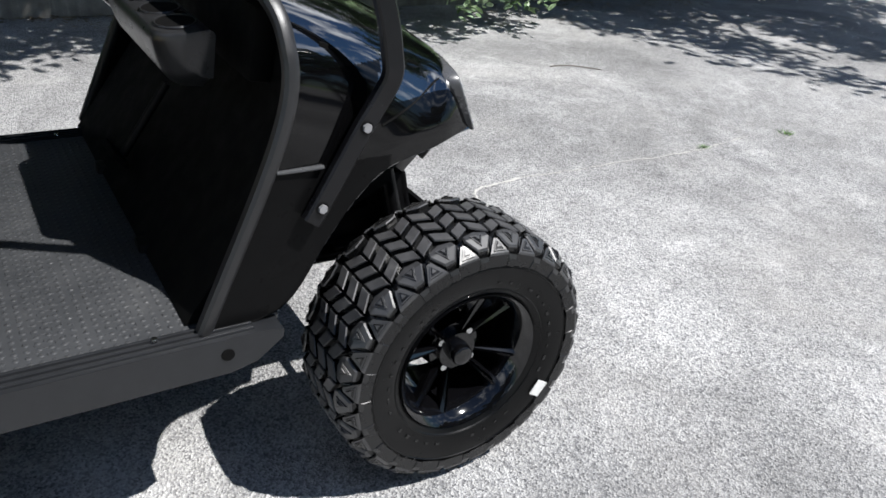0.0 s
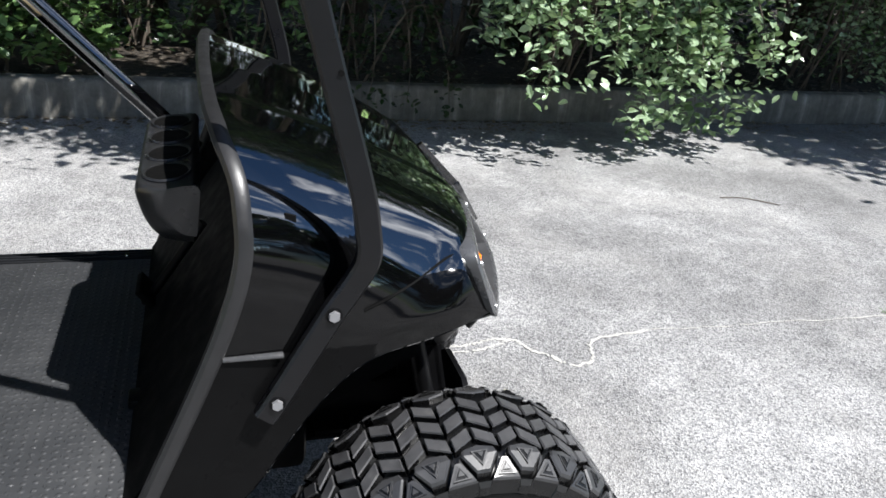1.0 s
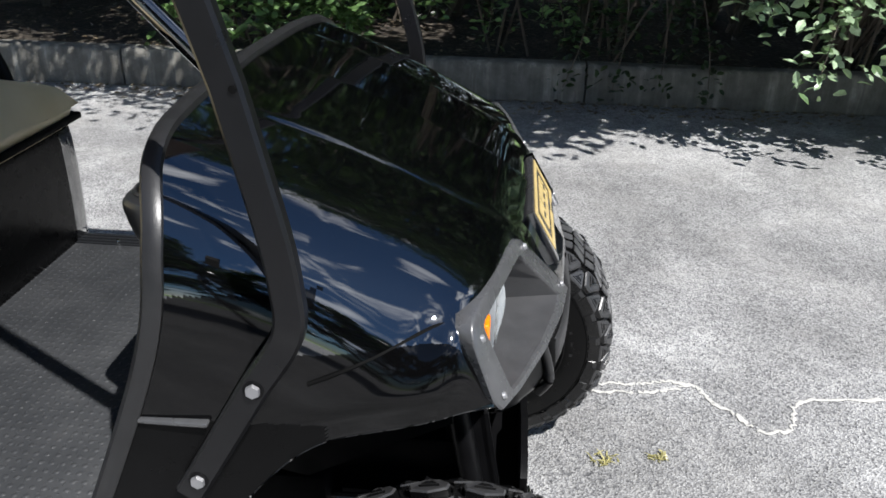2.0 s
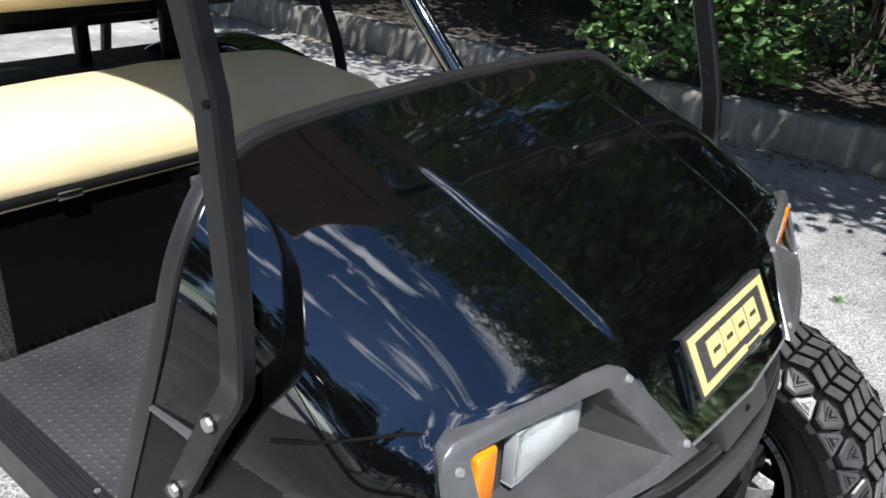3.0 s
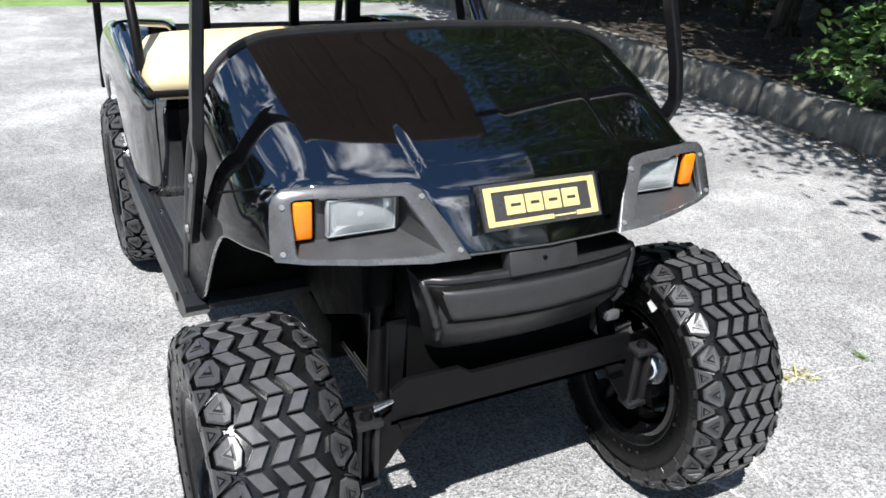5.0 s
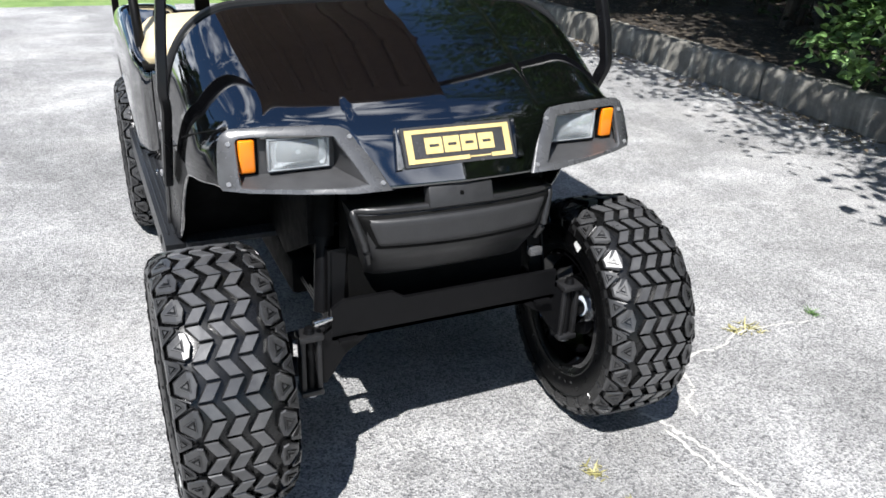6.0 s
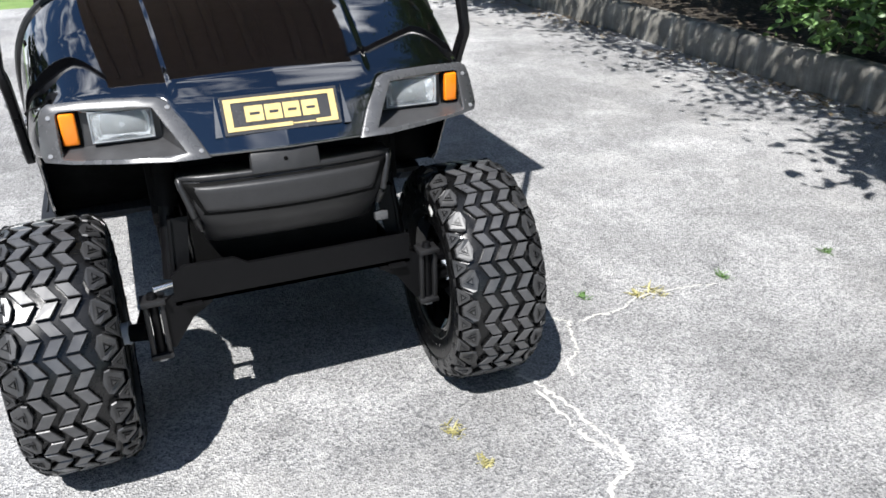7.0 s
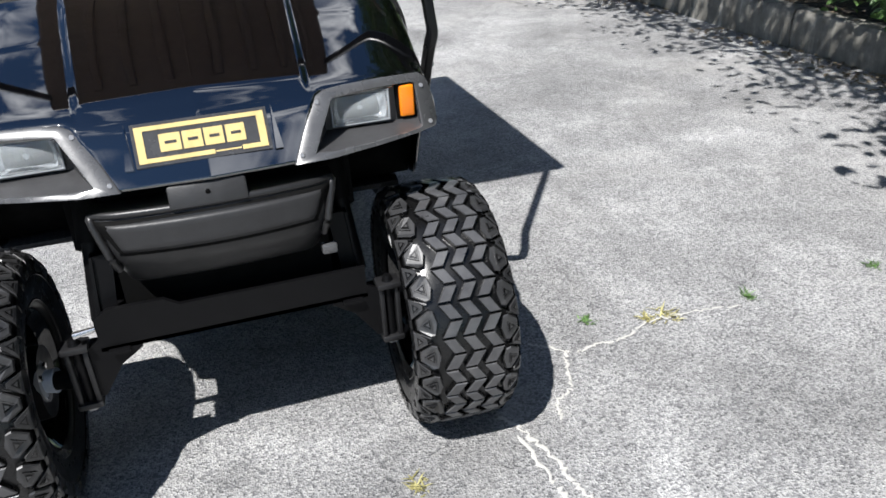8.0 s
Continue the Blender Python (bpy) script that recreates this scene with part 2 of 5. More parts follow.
GLASS = make_lamp_glass()
AMBER = material("amber_lens", (1.0, 0.25, 0.008), 0.16, 0.0, 0.5, Subsurface_Weight=0.15)[0]
YELLOW = make_plastic("yellow_badge_ink", (0.66, 0.50, 0.21), 0.3, 300, 0.05)
BADGE = make_plastic("dark_badge_plate", (0.045, 0.045, 0.047), 0.25, 300, 0.05)
PAPER = make_plastic("white_paper", (0.75, 0.75, 0.73), 0.7, 200, 0.05)
BLUE = make_plastic("pale_steel", (0.5, 0.55, 0.62), 0.3, 200, 0.05)
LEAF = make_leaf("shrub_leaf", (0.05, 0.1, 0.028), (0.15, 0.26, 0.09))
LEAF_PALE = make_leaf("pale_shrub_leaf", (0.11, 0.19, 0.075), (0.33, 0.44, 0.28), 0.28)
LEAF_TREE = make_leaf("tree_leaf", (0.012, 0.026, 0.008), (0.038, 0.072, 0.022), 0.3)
BARK = make_bark()
LITTER = make_litter()
LAWN = make_lawn()
CHALK = material("pale_crack_filler", (0.54, 0.527, 0.497), 0.95)[0]
STRAW = make_leaf("straw_grass", (0.26, 0.24, 0.09), (0.46, 0.42, 0.2))
DRY = make_leaf("dry_leaf", (0.075, 0.055, 0.038), (0.26, 0.205, 0.14), 0.6)


# ---- mesh tools ----
def link_mesh(name, verts, faces, mat, parent=None, label="", smooth=True, angle=40):
    me = bpy.data.meshes.new(name)
    me.from_pydata([tuple(v) for v in verts], [], [tuple(f) for f in faces])
    me.validate()
    return finish(name, me, mat, parent, label, smooth, angle)


def finish(name, me, mat, parent, label, smooth=True, angle=40):
    if smooth:
        me.polygons.foreach_set("use_smooth", [True] * len(me.polygons))
        me.set_sharp_from_angle(angle=radians(angle))
    for m in mat if isinstance(mat, (list, tuple)) else [mat]:
        me.materials.append(m)
    ob = new(name, me)
    if parent is not None:
        ob.parent = parent
    return tagged(ob, label)


def part(name, bm, mat, parent=None, label="", smooth=True, angle=40):
    """Links a bmesh as one mesh object under a thing or a part."""
    bmesh.ops.recalc_face_normals(bm, faces=bm.faces[:])
    me = bpy.data.meshes.new(name)
    bm.to_mesh(me)
    bm.free()
    return finish(name, me, mat, parent, label, smooth, angle)


def thing(name, label, category, group="", kind=""):
    ob = new(name)
    ob.empty_display_size = 0.1
    return tagged(ob, label, category, group, kind)


def add_box(bm, centre, size, bevel=0.0, turn=None, segments=2):
    m = Matrix.Translation(centre) @ (turn.to_4x4() if turn is not None else Matrix()) @ Matrix.Diagonal((*size, 1))
    made = bmesh.ops.create_cube(bm, size=1.0, matrix=m)
    if bevel:
        edges = list({e for v in made["verts"] for e in v.link_edges})
        bmesh.ops.bevel(bm, geom=edges, offset=bevel, segments=segments, affect="EDGES", profile=0.5)
    return bm


def box(centre, size, bevel=0.0, turn=None, segments=2):
    return add_box(bmesh.new(), centre, size, bevel, turn, segments)


def spin_turn(a, axis):
    return Matrix.Rotation(radians(a), 3, axis)


def add_rod(bm, a, b, r0, r1=None, seg=12):
    a, b = Vector(a), Vector(b)
    way = b - a
    m = Matrix.Translation((a + b) / 2) @ way.to_track_quat("Z", "Y").to_matrix().to_4x4()
    bmesh.ops.create_cone(bm, cap_ends=True, segments=seg, radius1=r0, radius2=r0 if r1 is None else r1, depth=way.length, matrix=m)
    return bm


def rod(a, b, r0, r1=None, seg=12):
    return add_rod(bmesh.new(), a, b, r0, r1, seg)


def smooth_line(points, steps=6):
    """A Catmull-Rom line through the points."""
    p = [np.array(q, float) for q in points]
    p = [2 * p[0] - p[1]] + p + [2 * p[-1] - p[-2]]
    line = []
    for i in range(1, len(p) - 2):
        for k in range(steps):
            t = k / steps
            line.append(0.5 * (2 * p[i] + (p[i + 1] - p[i - 1]) * t + (2 * p[i - 1] - 5 * p[i] + 4 * p[i + 1] - p[i + 2]) * t * t
                               + (3 * p[i] - p[i - 1] - 3 * p[i + 1] + p[i + 2]) * t ** 3))
    line.append(p[-2])
    return np.array(line)


def ribbon(points, profile, normal=None, closed=False):
    """A bar along the line: profile is a list of (across, up) pairs; 'normal' is the way of 'up', fixed or from the line."""
    pts = [Vector(p) for p in points]
    verts, faces, k = [], [], len(profile)
    for i, p in enumerate(pts):
        way = (pts[min(i + 1, len(pts) - 1)] - pts[max(i - 1, 0)]).normalized()
        n = Vector(normal) if normal is not None else (Vector((0, 0, 1)) if abs(way.z) < 0.95 else Vector((1, 0, 0)))
        side = way.cross(n).normalized()
        up = side.cross(way).normalized()
        verts += [p + side * a + up * b for a, b in profile]
    for i in range(len(pts) - 1):
        for j in range(k):
            faces.append((i * k + j, i * k + (j + 1) % k, (i + 1) * k + (j + 1) % k, (i + 1) * k + j))
    faces += [tuple(range(k))[::-1], tuple(range((len(pts) - 1) * k, len(pts) * k))]
    return verts, faces


def circle(r, seg=10):
    return [(r * math.cos(2 * math.pi * i / seg), r * math.sin(2 * math.pi * i / seg)) for i in range(seg)]


def bar_section(w, h, c):
    """A rectangle with cut corners."""
    w, h = w / 2, h / 2
    return [(w - c, -h), (w, -h + c), (w, h - c), (w - c, h), (-w + c, h), (-w, h - c), (-w, -h + c), (-w + c, -h)]


def tube(name, points, r, mat, parent=None, label="", steps=6, seg=12):
    v, f = ribbon(smooth_line(points, steps), circle(r, seg))
    return link_mesh(name, v, f, mat, parent, label)


def lathe(profile, seg=64, axis="Y"):
    """Spins (radius, along) pairs round the y axis. Returns verts and faces, open at the ends."""
    verts, faces, k = [], [], len(profile)
    for i in range(seg):
        a = 2 * math.pi * i / seg
        verts += [(r * math.cos(a), y, r * math.sin(a)) for r, y in profile]
    for i in range(seg):
        for j in range(k - 1):
            a, b = i * k + j, ((i + 1) % seg) * k + j
            faces.append((a, a + 1, b + 1, b))
    return verts, faces


def prism(bm, outline, depth_way):
    """Extrudes a closed 3D outline by a vector."""
    lo = [bm.verts.new(p) for p in outline]
    hi = [bm.verts.new(Vector(p) + Vector(depth_way)) for p in outline]
    bm.faces.new(lo)
    bm.faces.new(hi[::-1])
    n = len(lo)
    for i in range(n):
        bm.faces.new((lo[i], lo[(i + 1) % n], hi[(i + 1) % n], hi[i]))
    return bm


def soften(bm, offset, segments=2, angle=25):
    edges = [e for e in bm.edges if len(e.link_faces) == 2 and e.calc_face_angle(0) > radians(angle)]
    bmesh.ops.bevel(bm, geom=edges, offset=offset, segments=segments, affect="EDGES", profile=0.5, clamp_overlap=True)
    return bm


# ---- the setting: pavement, kerb, planting bed, lawn ----
KERB_Y, KERB_H = 3.77, 0.25


def sheet(name, x0, x1, y0, y1, z, mat, label, category, step=None, wave=0.0):
    nx = max(2, int((x1 - x0) / step) + 1) if step else 2
    ny = max(2, int((y1 - y0) / step) + 1) if step else 2
    xs, ys = np.linspace(x0, x1, nx), np.linspace(y0, y1, ny)
    verts = [(x, y, z + wave * noise.noise((x * 0.7, y * 0.7, 3.1))) for x in xs for y in ys]
    faces = [(i * ny + j, (i + 1) * ny + j, (i + 1) * ny + j + 1, i * ny + j + 1) for i in range(nx - 1) for j in range(ny - 1)]
    return tagged(link_mesh(name, verts, faces, mat), label, category, kind="structure")


sheet("ground", -1500, 1500, -1500, 1500, -0.06, LAWN, "green grass running out to the distance", "grass")
paved = [(-7.0, KERB_Y + 0.02), (-7.0, -2.5), (-26, -4), (-26, -70), (70, -70), (70, KERB_Y + 0.02)]
tagged(link_mesh("pavement", [(x, y, 0) for x, y in paved], [range(6)], PAVEMENT), "pale weathered exposed-aggregate pavement with stains and cracks", "pavement", kind="structure")
sheet("planting_bed", -12, 18, KERB_Y + 0.1, 16, 0.2, LITTER, "shaded soil bed covered in dry leaf litter", "soil", 0.35, 0.07)

# low concrete retaining kerb in cast lengths
kerb = thing("kerb", "low stained concrete retaining kerb along the pavement", "kerb", kind="structure")
for i in range(9):
    x0 = -11.0 + i * 3.1
    v, f = [], []
    cuts = np.linspace(x0 + 0.006, x0 + 3.1 - 0.006, 18)
    prof = [(0, -0.05), (0, 0.03), (-0.004, 0.12), (0.004, KERB_H - 0.03), (0.02, KERB_H - 0.006), (0.04, KERB_H), (0.13, KERB_H), (0.15, KERB_H - 0.02), (0.15, -0.05)]
    for x in cuts:
        for a, z in prof:
            w = 0.0012 * noise.noise((x * 3, a * 9 + i, z * 8))
            v.append((x, KERB_Y + a + w, z + (0.003 * noise.noise((x * 2.3, i, z * 4)) if z > 0.1 else 0)))
    k = len(prof)
    f = [(a * k + b, a * k + (b + 1) % k, (a + 1) * k + (b + 1) % k, (a + 1) * k + b) for a in range(17) for b in range(k)]
    f += [tuple(range(k))[::-1], tuple(range(17 * k, 18 * k))]
    link_mesh("kerb_length", v, f, CONCRETE, kerb)


# pale mineral-filled cracks in the pavement
def crack(points, width, seed):
    rng = random.Random(seed)
    line = smooth_line([(x, y, 0) for x, y in points], 9)
    line = [Vector(p) + Vector((rng.uniform(-1, 1), rng.uniform(-1, 1), 0)) * 0.007 for p in line]
    v, f = [], []
    for i, p in enumerate(line):
        way = (line[min(i + 1, len(line) - 1)] - line[max(i - 1, 0)]).normalized()
        side = Vector((-way.y, way.x, 0))
        w = width * rng.uniform(0.35, 1.15) * (0.3 if i in (0, len(line) - 1) else 1)
        v += [p + side * w + Vector((0, 0, 0.003)), p + Vector((0, 0, 0.0045)), p - side * w * rng.uniform(0.6, 1.2) + Vector((0, 0, 0.003))]
    for i in range(len(line) - 1):
        if rng.random() < 0.08:
            continue
        f += [(3 * i, 3 * i + 1, 3 * i + 4, 3 * i + 3), (3 * i + 1, 3 * i + 2, 3 * i + 5, 3 * i + 4)]
    return v, f


cracks_v, cracks_f = [], []
for n, (pts, w) in enumerate([
    ([(.78, .80), (.82, .85), (.873, .91), (.862, 1.0), (.863, 1.08), (.817, 1.17), (.815, 1.27), (.821, 1.38), (.85, 1.51)], 0.006),
    ([(.86, .89), (.93, .86), (1.01, .835), (1.05, .78), (1.08, .757), (1.126, .75)], 0.006),
    ([(1.06, .60), (1.121, .631), (1.20, .652), (1.278, .669), (1.332, .672), (1.40, .69), (1.466, .698), (1.50, .685)], 0.008),
    ([(1.466, .698), (1.524, .675), (1.55, .61), (1.60, .56), (1.66, .49), (1.75, .51), (1.773, .577), (1.83, .645), (2.07, .679)], 0.008),
    ([(1.15, .62), (1.315, .63), (1.42, .65), (1.50, .685)], 0.008),
    ([(2.07, .679), (2.31, .667), (2.7, .659), (3.12, .65), (3.6, .7)], 0.0035),
]):
    v, f = crack(pts, w, n)
    cracks_f += [tuple(i + len(cracks_v) for i in q) for q in f]
    cracks_v += v
tagged(link_mesh("pavement_crack", cracks_v, cracks_f, CHALK), "pale mineral-filled crack across the pavement", "crack", kind="stuff")


# small growth and debris on the pavement
def tuft(x, y, size, seed, mat, label):
    rng = random.Random(seed)
    v, f = [], []
    for _ in range(26):
        a, r = rng.uniform(0, 2 * math.pi), rng.uniform(0, size * 0.6)
        p = Vector((x + math.cos(a) * r * 1.6, y + math.sin(a) * r, 0.001))
        b = rng.uniform(0, 2 * math.pi)
        way = Vector((math.cos(b), math.sin(b), rng.uniform(0.15, 0.7))) * size * rng.uniform(0.4, 1)
        side = Vector((-math.sin(b), math.cos(b), 0)) * 0.0022
        k = len(v)
        v += [p - side, p + side, p + way * 0.6 + side * 0.8, p + way * 0.6 - side * 0.8, p + way - Vector((0, 0, way.z * 0.3))]
        f += [(k, k + 1, k + 2, k + 3), (k + 3, k + 2, k + 4)]
    return tagged(link_mesh("grass_tuft", v, f, mat, smooth=False), label, "grass", "tufts in the cracks")


for i, (x, y, sz, dry) in enumerate([(.805, 1.262, .05, True), (.80, 1.20, .035, True), (.799, 1.565, .04, False), (.731, 1.02, .03, False), (.80, 2.06, .035, False), (3.87, .66, .05, False), (3.22, .67, .04, False), (1.221, .329, .04, True), (1.364, .349, .03, True)]):
    tuft(x, y, sz, 300 + i, STRAW if dry else LEAF, "small dry straw-coloured grass tuft in a crack" if dry else "small green grass tuft in a crack")
v, f = ribbon(smooth_line([(3.33, 2.06, .006), (3.43, 2.05, .008), (3.52, 2.015, .006), (3.63, 1.915, .006)], 4), circle(.003, 6))
tagged(link_mesh("twig", v, f, BARK), "thin dry twig lying on the pavement", "twig")


def litter(rng, count, x0, x1, y0, y1, z, size):
    v, f = [], []
    for _ in range(count):
        y = y1 - (y1 - y0) * rng.random() ** 2.2
        p = Vector((rng.uniform(x0, x1), y, z + rng.uniform(0.003, 0.014)))
        if noise.noise((p.x * 1.3, p.y * 2.0, 5)) < -0.15:
            continue
        a, s = rng.uniform(0, 2 * math.pi), size * rng.uniform(0.5, 1.3)
        way = Vector((math.cos(a), math.sin(a), rng.uniform(-.15, .3)))
        side = Vector((-math.sin(a), math.cos(a), rng.uniform(-.3, .3)))
        k = len(v)
        v += [p, p + way * s * .5 + side * s * .26, p + way * s, p + way * s * .5 - side * s * .26]
        f += [(k, k + 1, k + 2), (k, k + 2, k + 3)]
    return v, f


rng = random.Random(5)
v, f = litter(rng, 2300, -6, 8, KERB_Y - .32, KERB_Y - .01, 0, .045)
tagged(link_mesh("fallen_leaves", v, f, DRY, smooth=False), "dry fallen leaves gathered along the kerb", "leaves", kind="stuff")
v, f = litter(rng, 2600, -6, 8, KERB_Y + .12, KERB_Y + 1.6, .235, .05)
tagged(link_mesh("fallen_leaves", v, f, DRY, smooth=False), "dry fallen leaves strewn over the planting bed", "leaves", kind="stuff")
v, f = litter(rng, 160, -6, 8, KERB_Y + .02, KERB_Y + .13, KERB_H, .04)
tagged(link_mesh("fallen_leaves", v, f, DRY, smooth=False), "dry fallen leaves on the kerb top", "leaves", kind="stuff")


# ---- the golf cart: nose to +x, its right side to -y ----
cart = thing("golf_cart", "lifted black golf cart with tan seats and knobbly tyres", "golf cart")
AXLE_F, AXLE_R, WHEEL_R, TRACK = 0.90, -0.85, 0.309, 0.55

# half sections of the front cowl from the middle line over the shoulder down the side, back to front
COWL = [
    [(.482, 0, 1.096), (.487, .30, 1.090), (.50, .44, 1.071), (.524, .525, .998), (.505, .56, .85), (.352, .565, .485)],
    [(.575, 0, 1.066), (.58, .30, 1.058), (.59, .44, 1.039), (.605, .528, .96), (.56, .558, .80), (.50, .562, .488)],
    [(.680, 0, 1.029), (.68, .30, 1.021), (.685, .44, 1.0), (.69, .522, .925), (.66, .552, .80), (.585, .556, .62)],
    [(.780, 0, .986), (.78, .30, .978), (.778, .43, .958), (.772, .512, .89), (.745, .545, .81), (.69, .55, .742)],
    [(.870, 0, .943), (.866, .30, .935), (.85, .43, .919), (.828, .502, .868), (.81, .535, .815), (.785, .54, .765)],
    [(.952, 0, .896), (.940, .25, .896), (.908, .42, .893), (.872, .496, .872), (.858, .525, .82), (.85, .528, .778)],
    [(.990, 0, .840), (.972, .25, .842), (.930, .42, .842), (.898, .492, .836), (.892, .512, .81), (.885, .515, .785)],
    [(1.03, 0, .778), (1.015, .2, .778), (.975, .38, .782), (.942, .472, .785), (.932, .495, .787), (.922, .505, .788)],
]


def cowl_rows(along=12, across=52):
    secs = [smooth_line(s, across) for s in COWL]
    cols = [smooth_line([s[j] for s in secs], along) for j in range(len(secs[0]))]
    return np.array(cols).transpose(1, 0, 2)  # [station][across]


def smoothstep(a, b, x):
    t = min(1.0, max(0.0, (x - a) / (b - a)))
    return t * t * (3 - 2 * t)


def front_x(y, z):
    """How far forward the nose reaches at a given width and height."""
    lo, hi = 1.032 - 0.41 * y * y, 0.957 - 0.30 * y * y
    return lo + (hi - lo) * (z - 0.784) / (0.893 - 0.784)


half = cowl_rows()
# even out the moulding
for _ in range(36):
    half[1:-1] += 0.5 * (half[:-2] + half[2:] - 2 * half[1:-1]) * 0.5
    half[:, 1:-1] += 0.5 * (half[:, :-2] + half[:, 2:] - 2 * half[:, 1:-1]) * 0.5
half[:, 0, 1] = 0
for row in half:
    for p in row:
        x, y, z = p
        if z > 0.86:
            # raised middle of the hood, edged by two creases that converge to the nose
            edge = 0.226 + (0.92 - x) * 0.06
            swell = smoothstep(0.485, 0.62, x) * (1 - smoothstep(0.905, 0.94, x))
            p[2] += 0.005 * (1 - smoothstep(edge - 0.005, edge + 0.010, y)) * swell
            # shallow cross crease
            p[2] += 0.0009 * (1 - smoothstep(0.692, 0.706, x)) * smoothstep(0.475, 0.56, x) * (0.5 + 0.5 * smoothstep(.2, .24, y)) * (1 - smoothstep(0.45, 0.5, y))
for row in half:
    for p in row:
        # the nose is set back a little where the lamp surrounds sit on it
        inner_edge = .175 + (p[2] - .78) * .5
        w = smoothstep(inner_edge + .006, inner_edge + .03, p[1]) * smoothstep(.83, .88, p[0]) * (1 - smoothstep(.872, .906, p[2])) * (1 - smoothstep(.44, .49, p[1]))
        p[0] -= .013 * w
        p[2] -= .004 * w * smoothstep(.80, .83, p[2])
full = np.concatenate([half[:, :0:-1] * (1, -1, 1), half], axis=1)
ns, nc = full.shape[:2]


def in_lamp_pocket(c):
    """Inside the opening for a headlamp, which narrows towards the middle of the nose at its top."""
    y, z = abs(c[1]), c[2]
    inside = 0.208 + (z - 0.79) * 0.52
    return c[0] > 0.85 and inside + .01 < y < 0.472 and 0.778 < z < 0.879


verts = full.reshape(-1, 3)
faces = []
for i in range(ns - 1):
    for j in range(nc - 1):
        q = (i * nc + j, i * nc + j + 1, (i + 1) * nc + j + 1, (i + 1) * nc + j)
        if not in_lamp_pocket(verts[list(q)].mean(0)):
            faces.append(q)
cowl = link_mesh("front_cowl", verts, faces, (GLOSS, DUSTY, MUTED_GLOSS), cart, "glossy black front cowl with creased hood and dusty lower sides", angle=60)
low = [verts[list(q)].mean(0) for q in faces]
# slot 2: upper sides, where the mirrored sunlit pavement is toned down by material
cowl.data.polygons.foreach_set("material_index", [1 if p[2] < .776 and p[0] < .72 else 2 if (p[2] < .94 and p[0] < .62 + (p[2] - .776) * .556) or (p[2] < .868 and abs(p[1]) > .50) else 0 for p in low])
thick = cowl.modifiers.new("thickness", "SOLIDIFY")
thick.thickness, thick.offset = 0.006, -1

# raised crease along each side of the hood, broader towards the nose
for s in (-1, 1):
    line = []
    for row in half[:-12]:
        x = float(np.interp(.23, row[:, 1], row[:, 0]))
        if .50 < x < .938:
            y = 0.232 + (0.92 - x) * 0.06
            line.append((x, s * y, float(np.interp(y, row[:, 1], row[:, 2])) + .0004))
    v, f = ribbon(line, [(.0105, -.003), (.0035, .0036), (0, .0046), (-.0035, .0036), (-.0105, -.003)])
    k = len(v) // len(line)
    v = [Vector(line[i // k]).lerp(p, .78 + .22 * smoothstep(.5, .86, line[i // k][0]) * (1 - smoothstep(.90, .938, line[i // k][0]))) for i, p in enumerate(v)]
    link_mesh("hood_crease", v, f, GLOSS, cart, angle=70)

# rolled lower lip of the nose and wheel arch edge
for s in (-1, 1):
    edge = [(*p[:1], s * p[1], p[2]) for p in half[12:, -1]]
    v, f = ribbon(edge, circle(0.005, 8))
    link_mesh("arch_edge", v, f, GLOSS, cart)
# rubber edge along the back of the cowl, floor to floor over the top
v, f = ribbon(full[0], [(.008, -.012), (.012, -.006), (.012, .006), (.008, .012), (-.008, .014), (-.014, .006), (-.014, -.006), (-.008, -.012)], normal=(1, 0, 0.2))
link_mesh("edge_trim", v, f, TRIM, cart, "matt black rubber edge trim")

# seam between hood and fender, the moulded step and its fasteners on each side
for s in (-1, 1):
    seam = smooth_line([(.868, s * .476, .888), (.844, s * .490, .886), (.802, s * .516, .872), (.776, s * .530, .862), (.735, s * .546, .847), (.70, s * .552, .833)], 5)
    v, f = ribbon(seam, circle(0.0026, 6))
    link_mesh("panel_gap", v, f, INNER, cart)
    part("side_ledge", box((.535, s * .567, .777), (.088, .016, .006), .0025, spin_turn(0, "Y")), MASK, cart)
    part("seam_screw", rod((.80, s * .517, .848), (.803, s * .527, .851), .005, .004, 10), CHROME, cart)

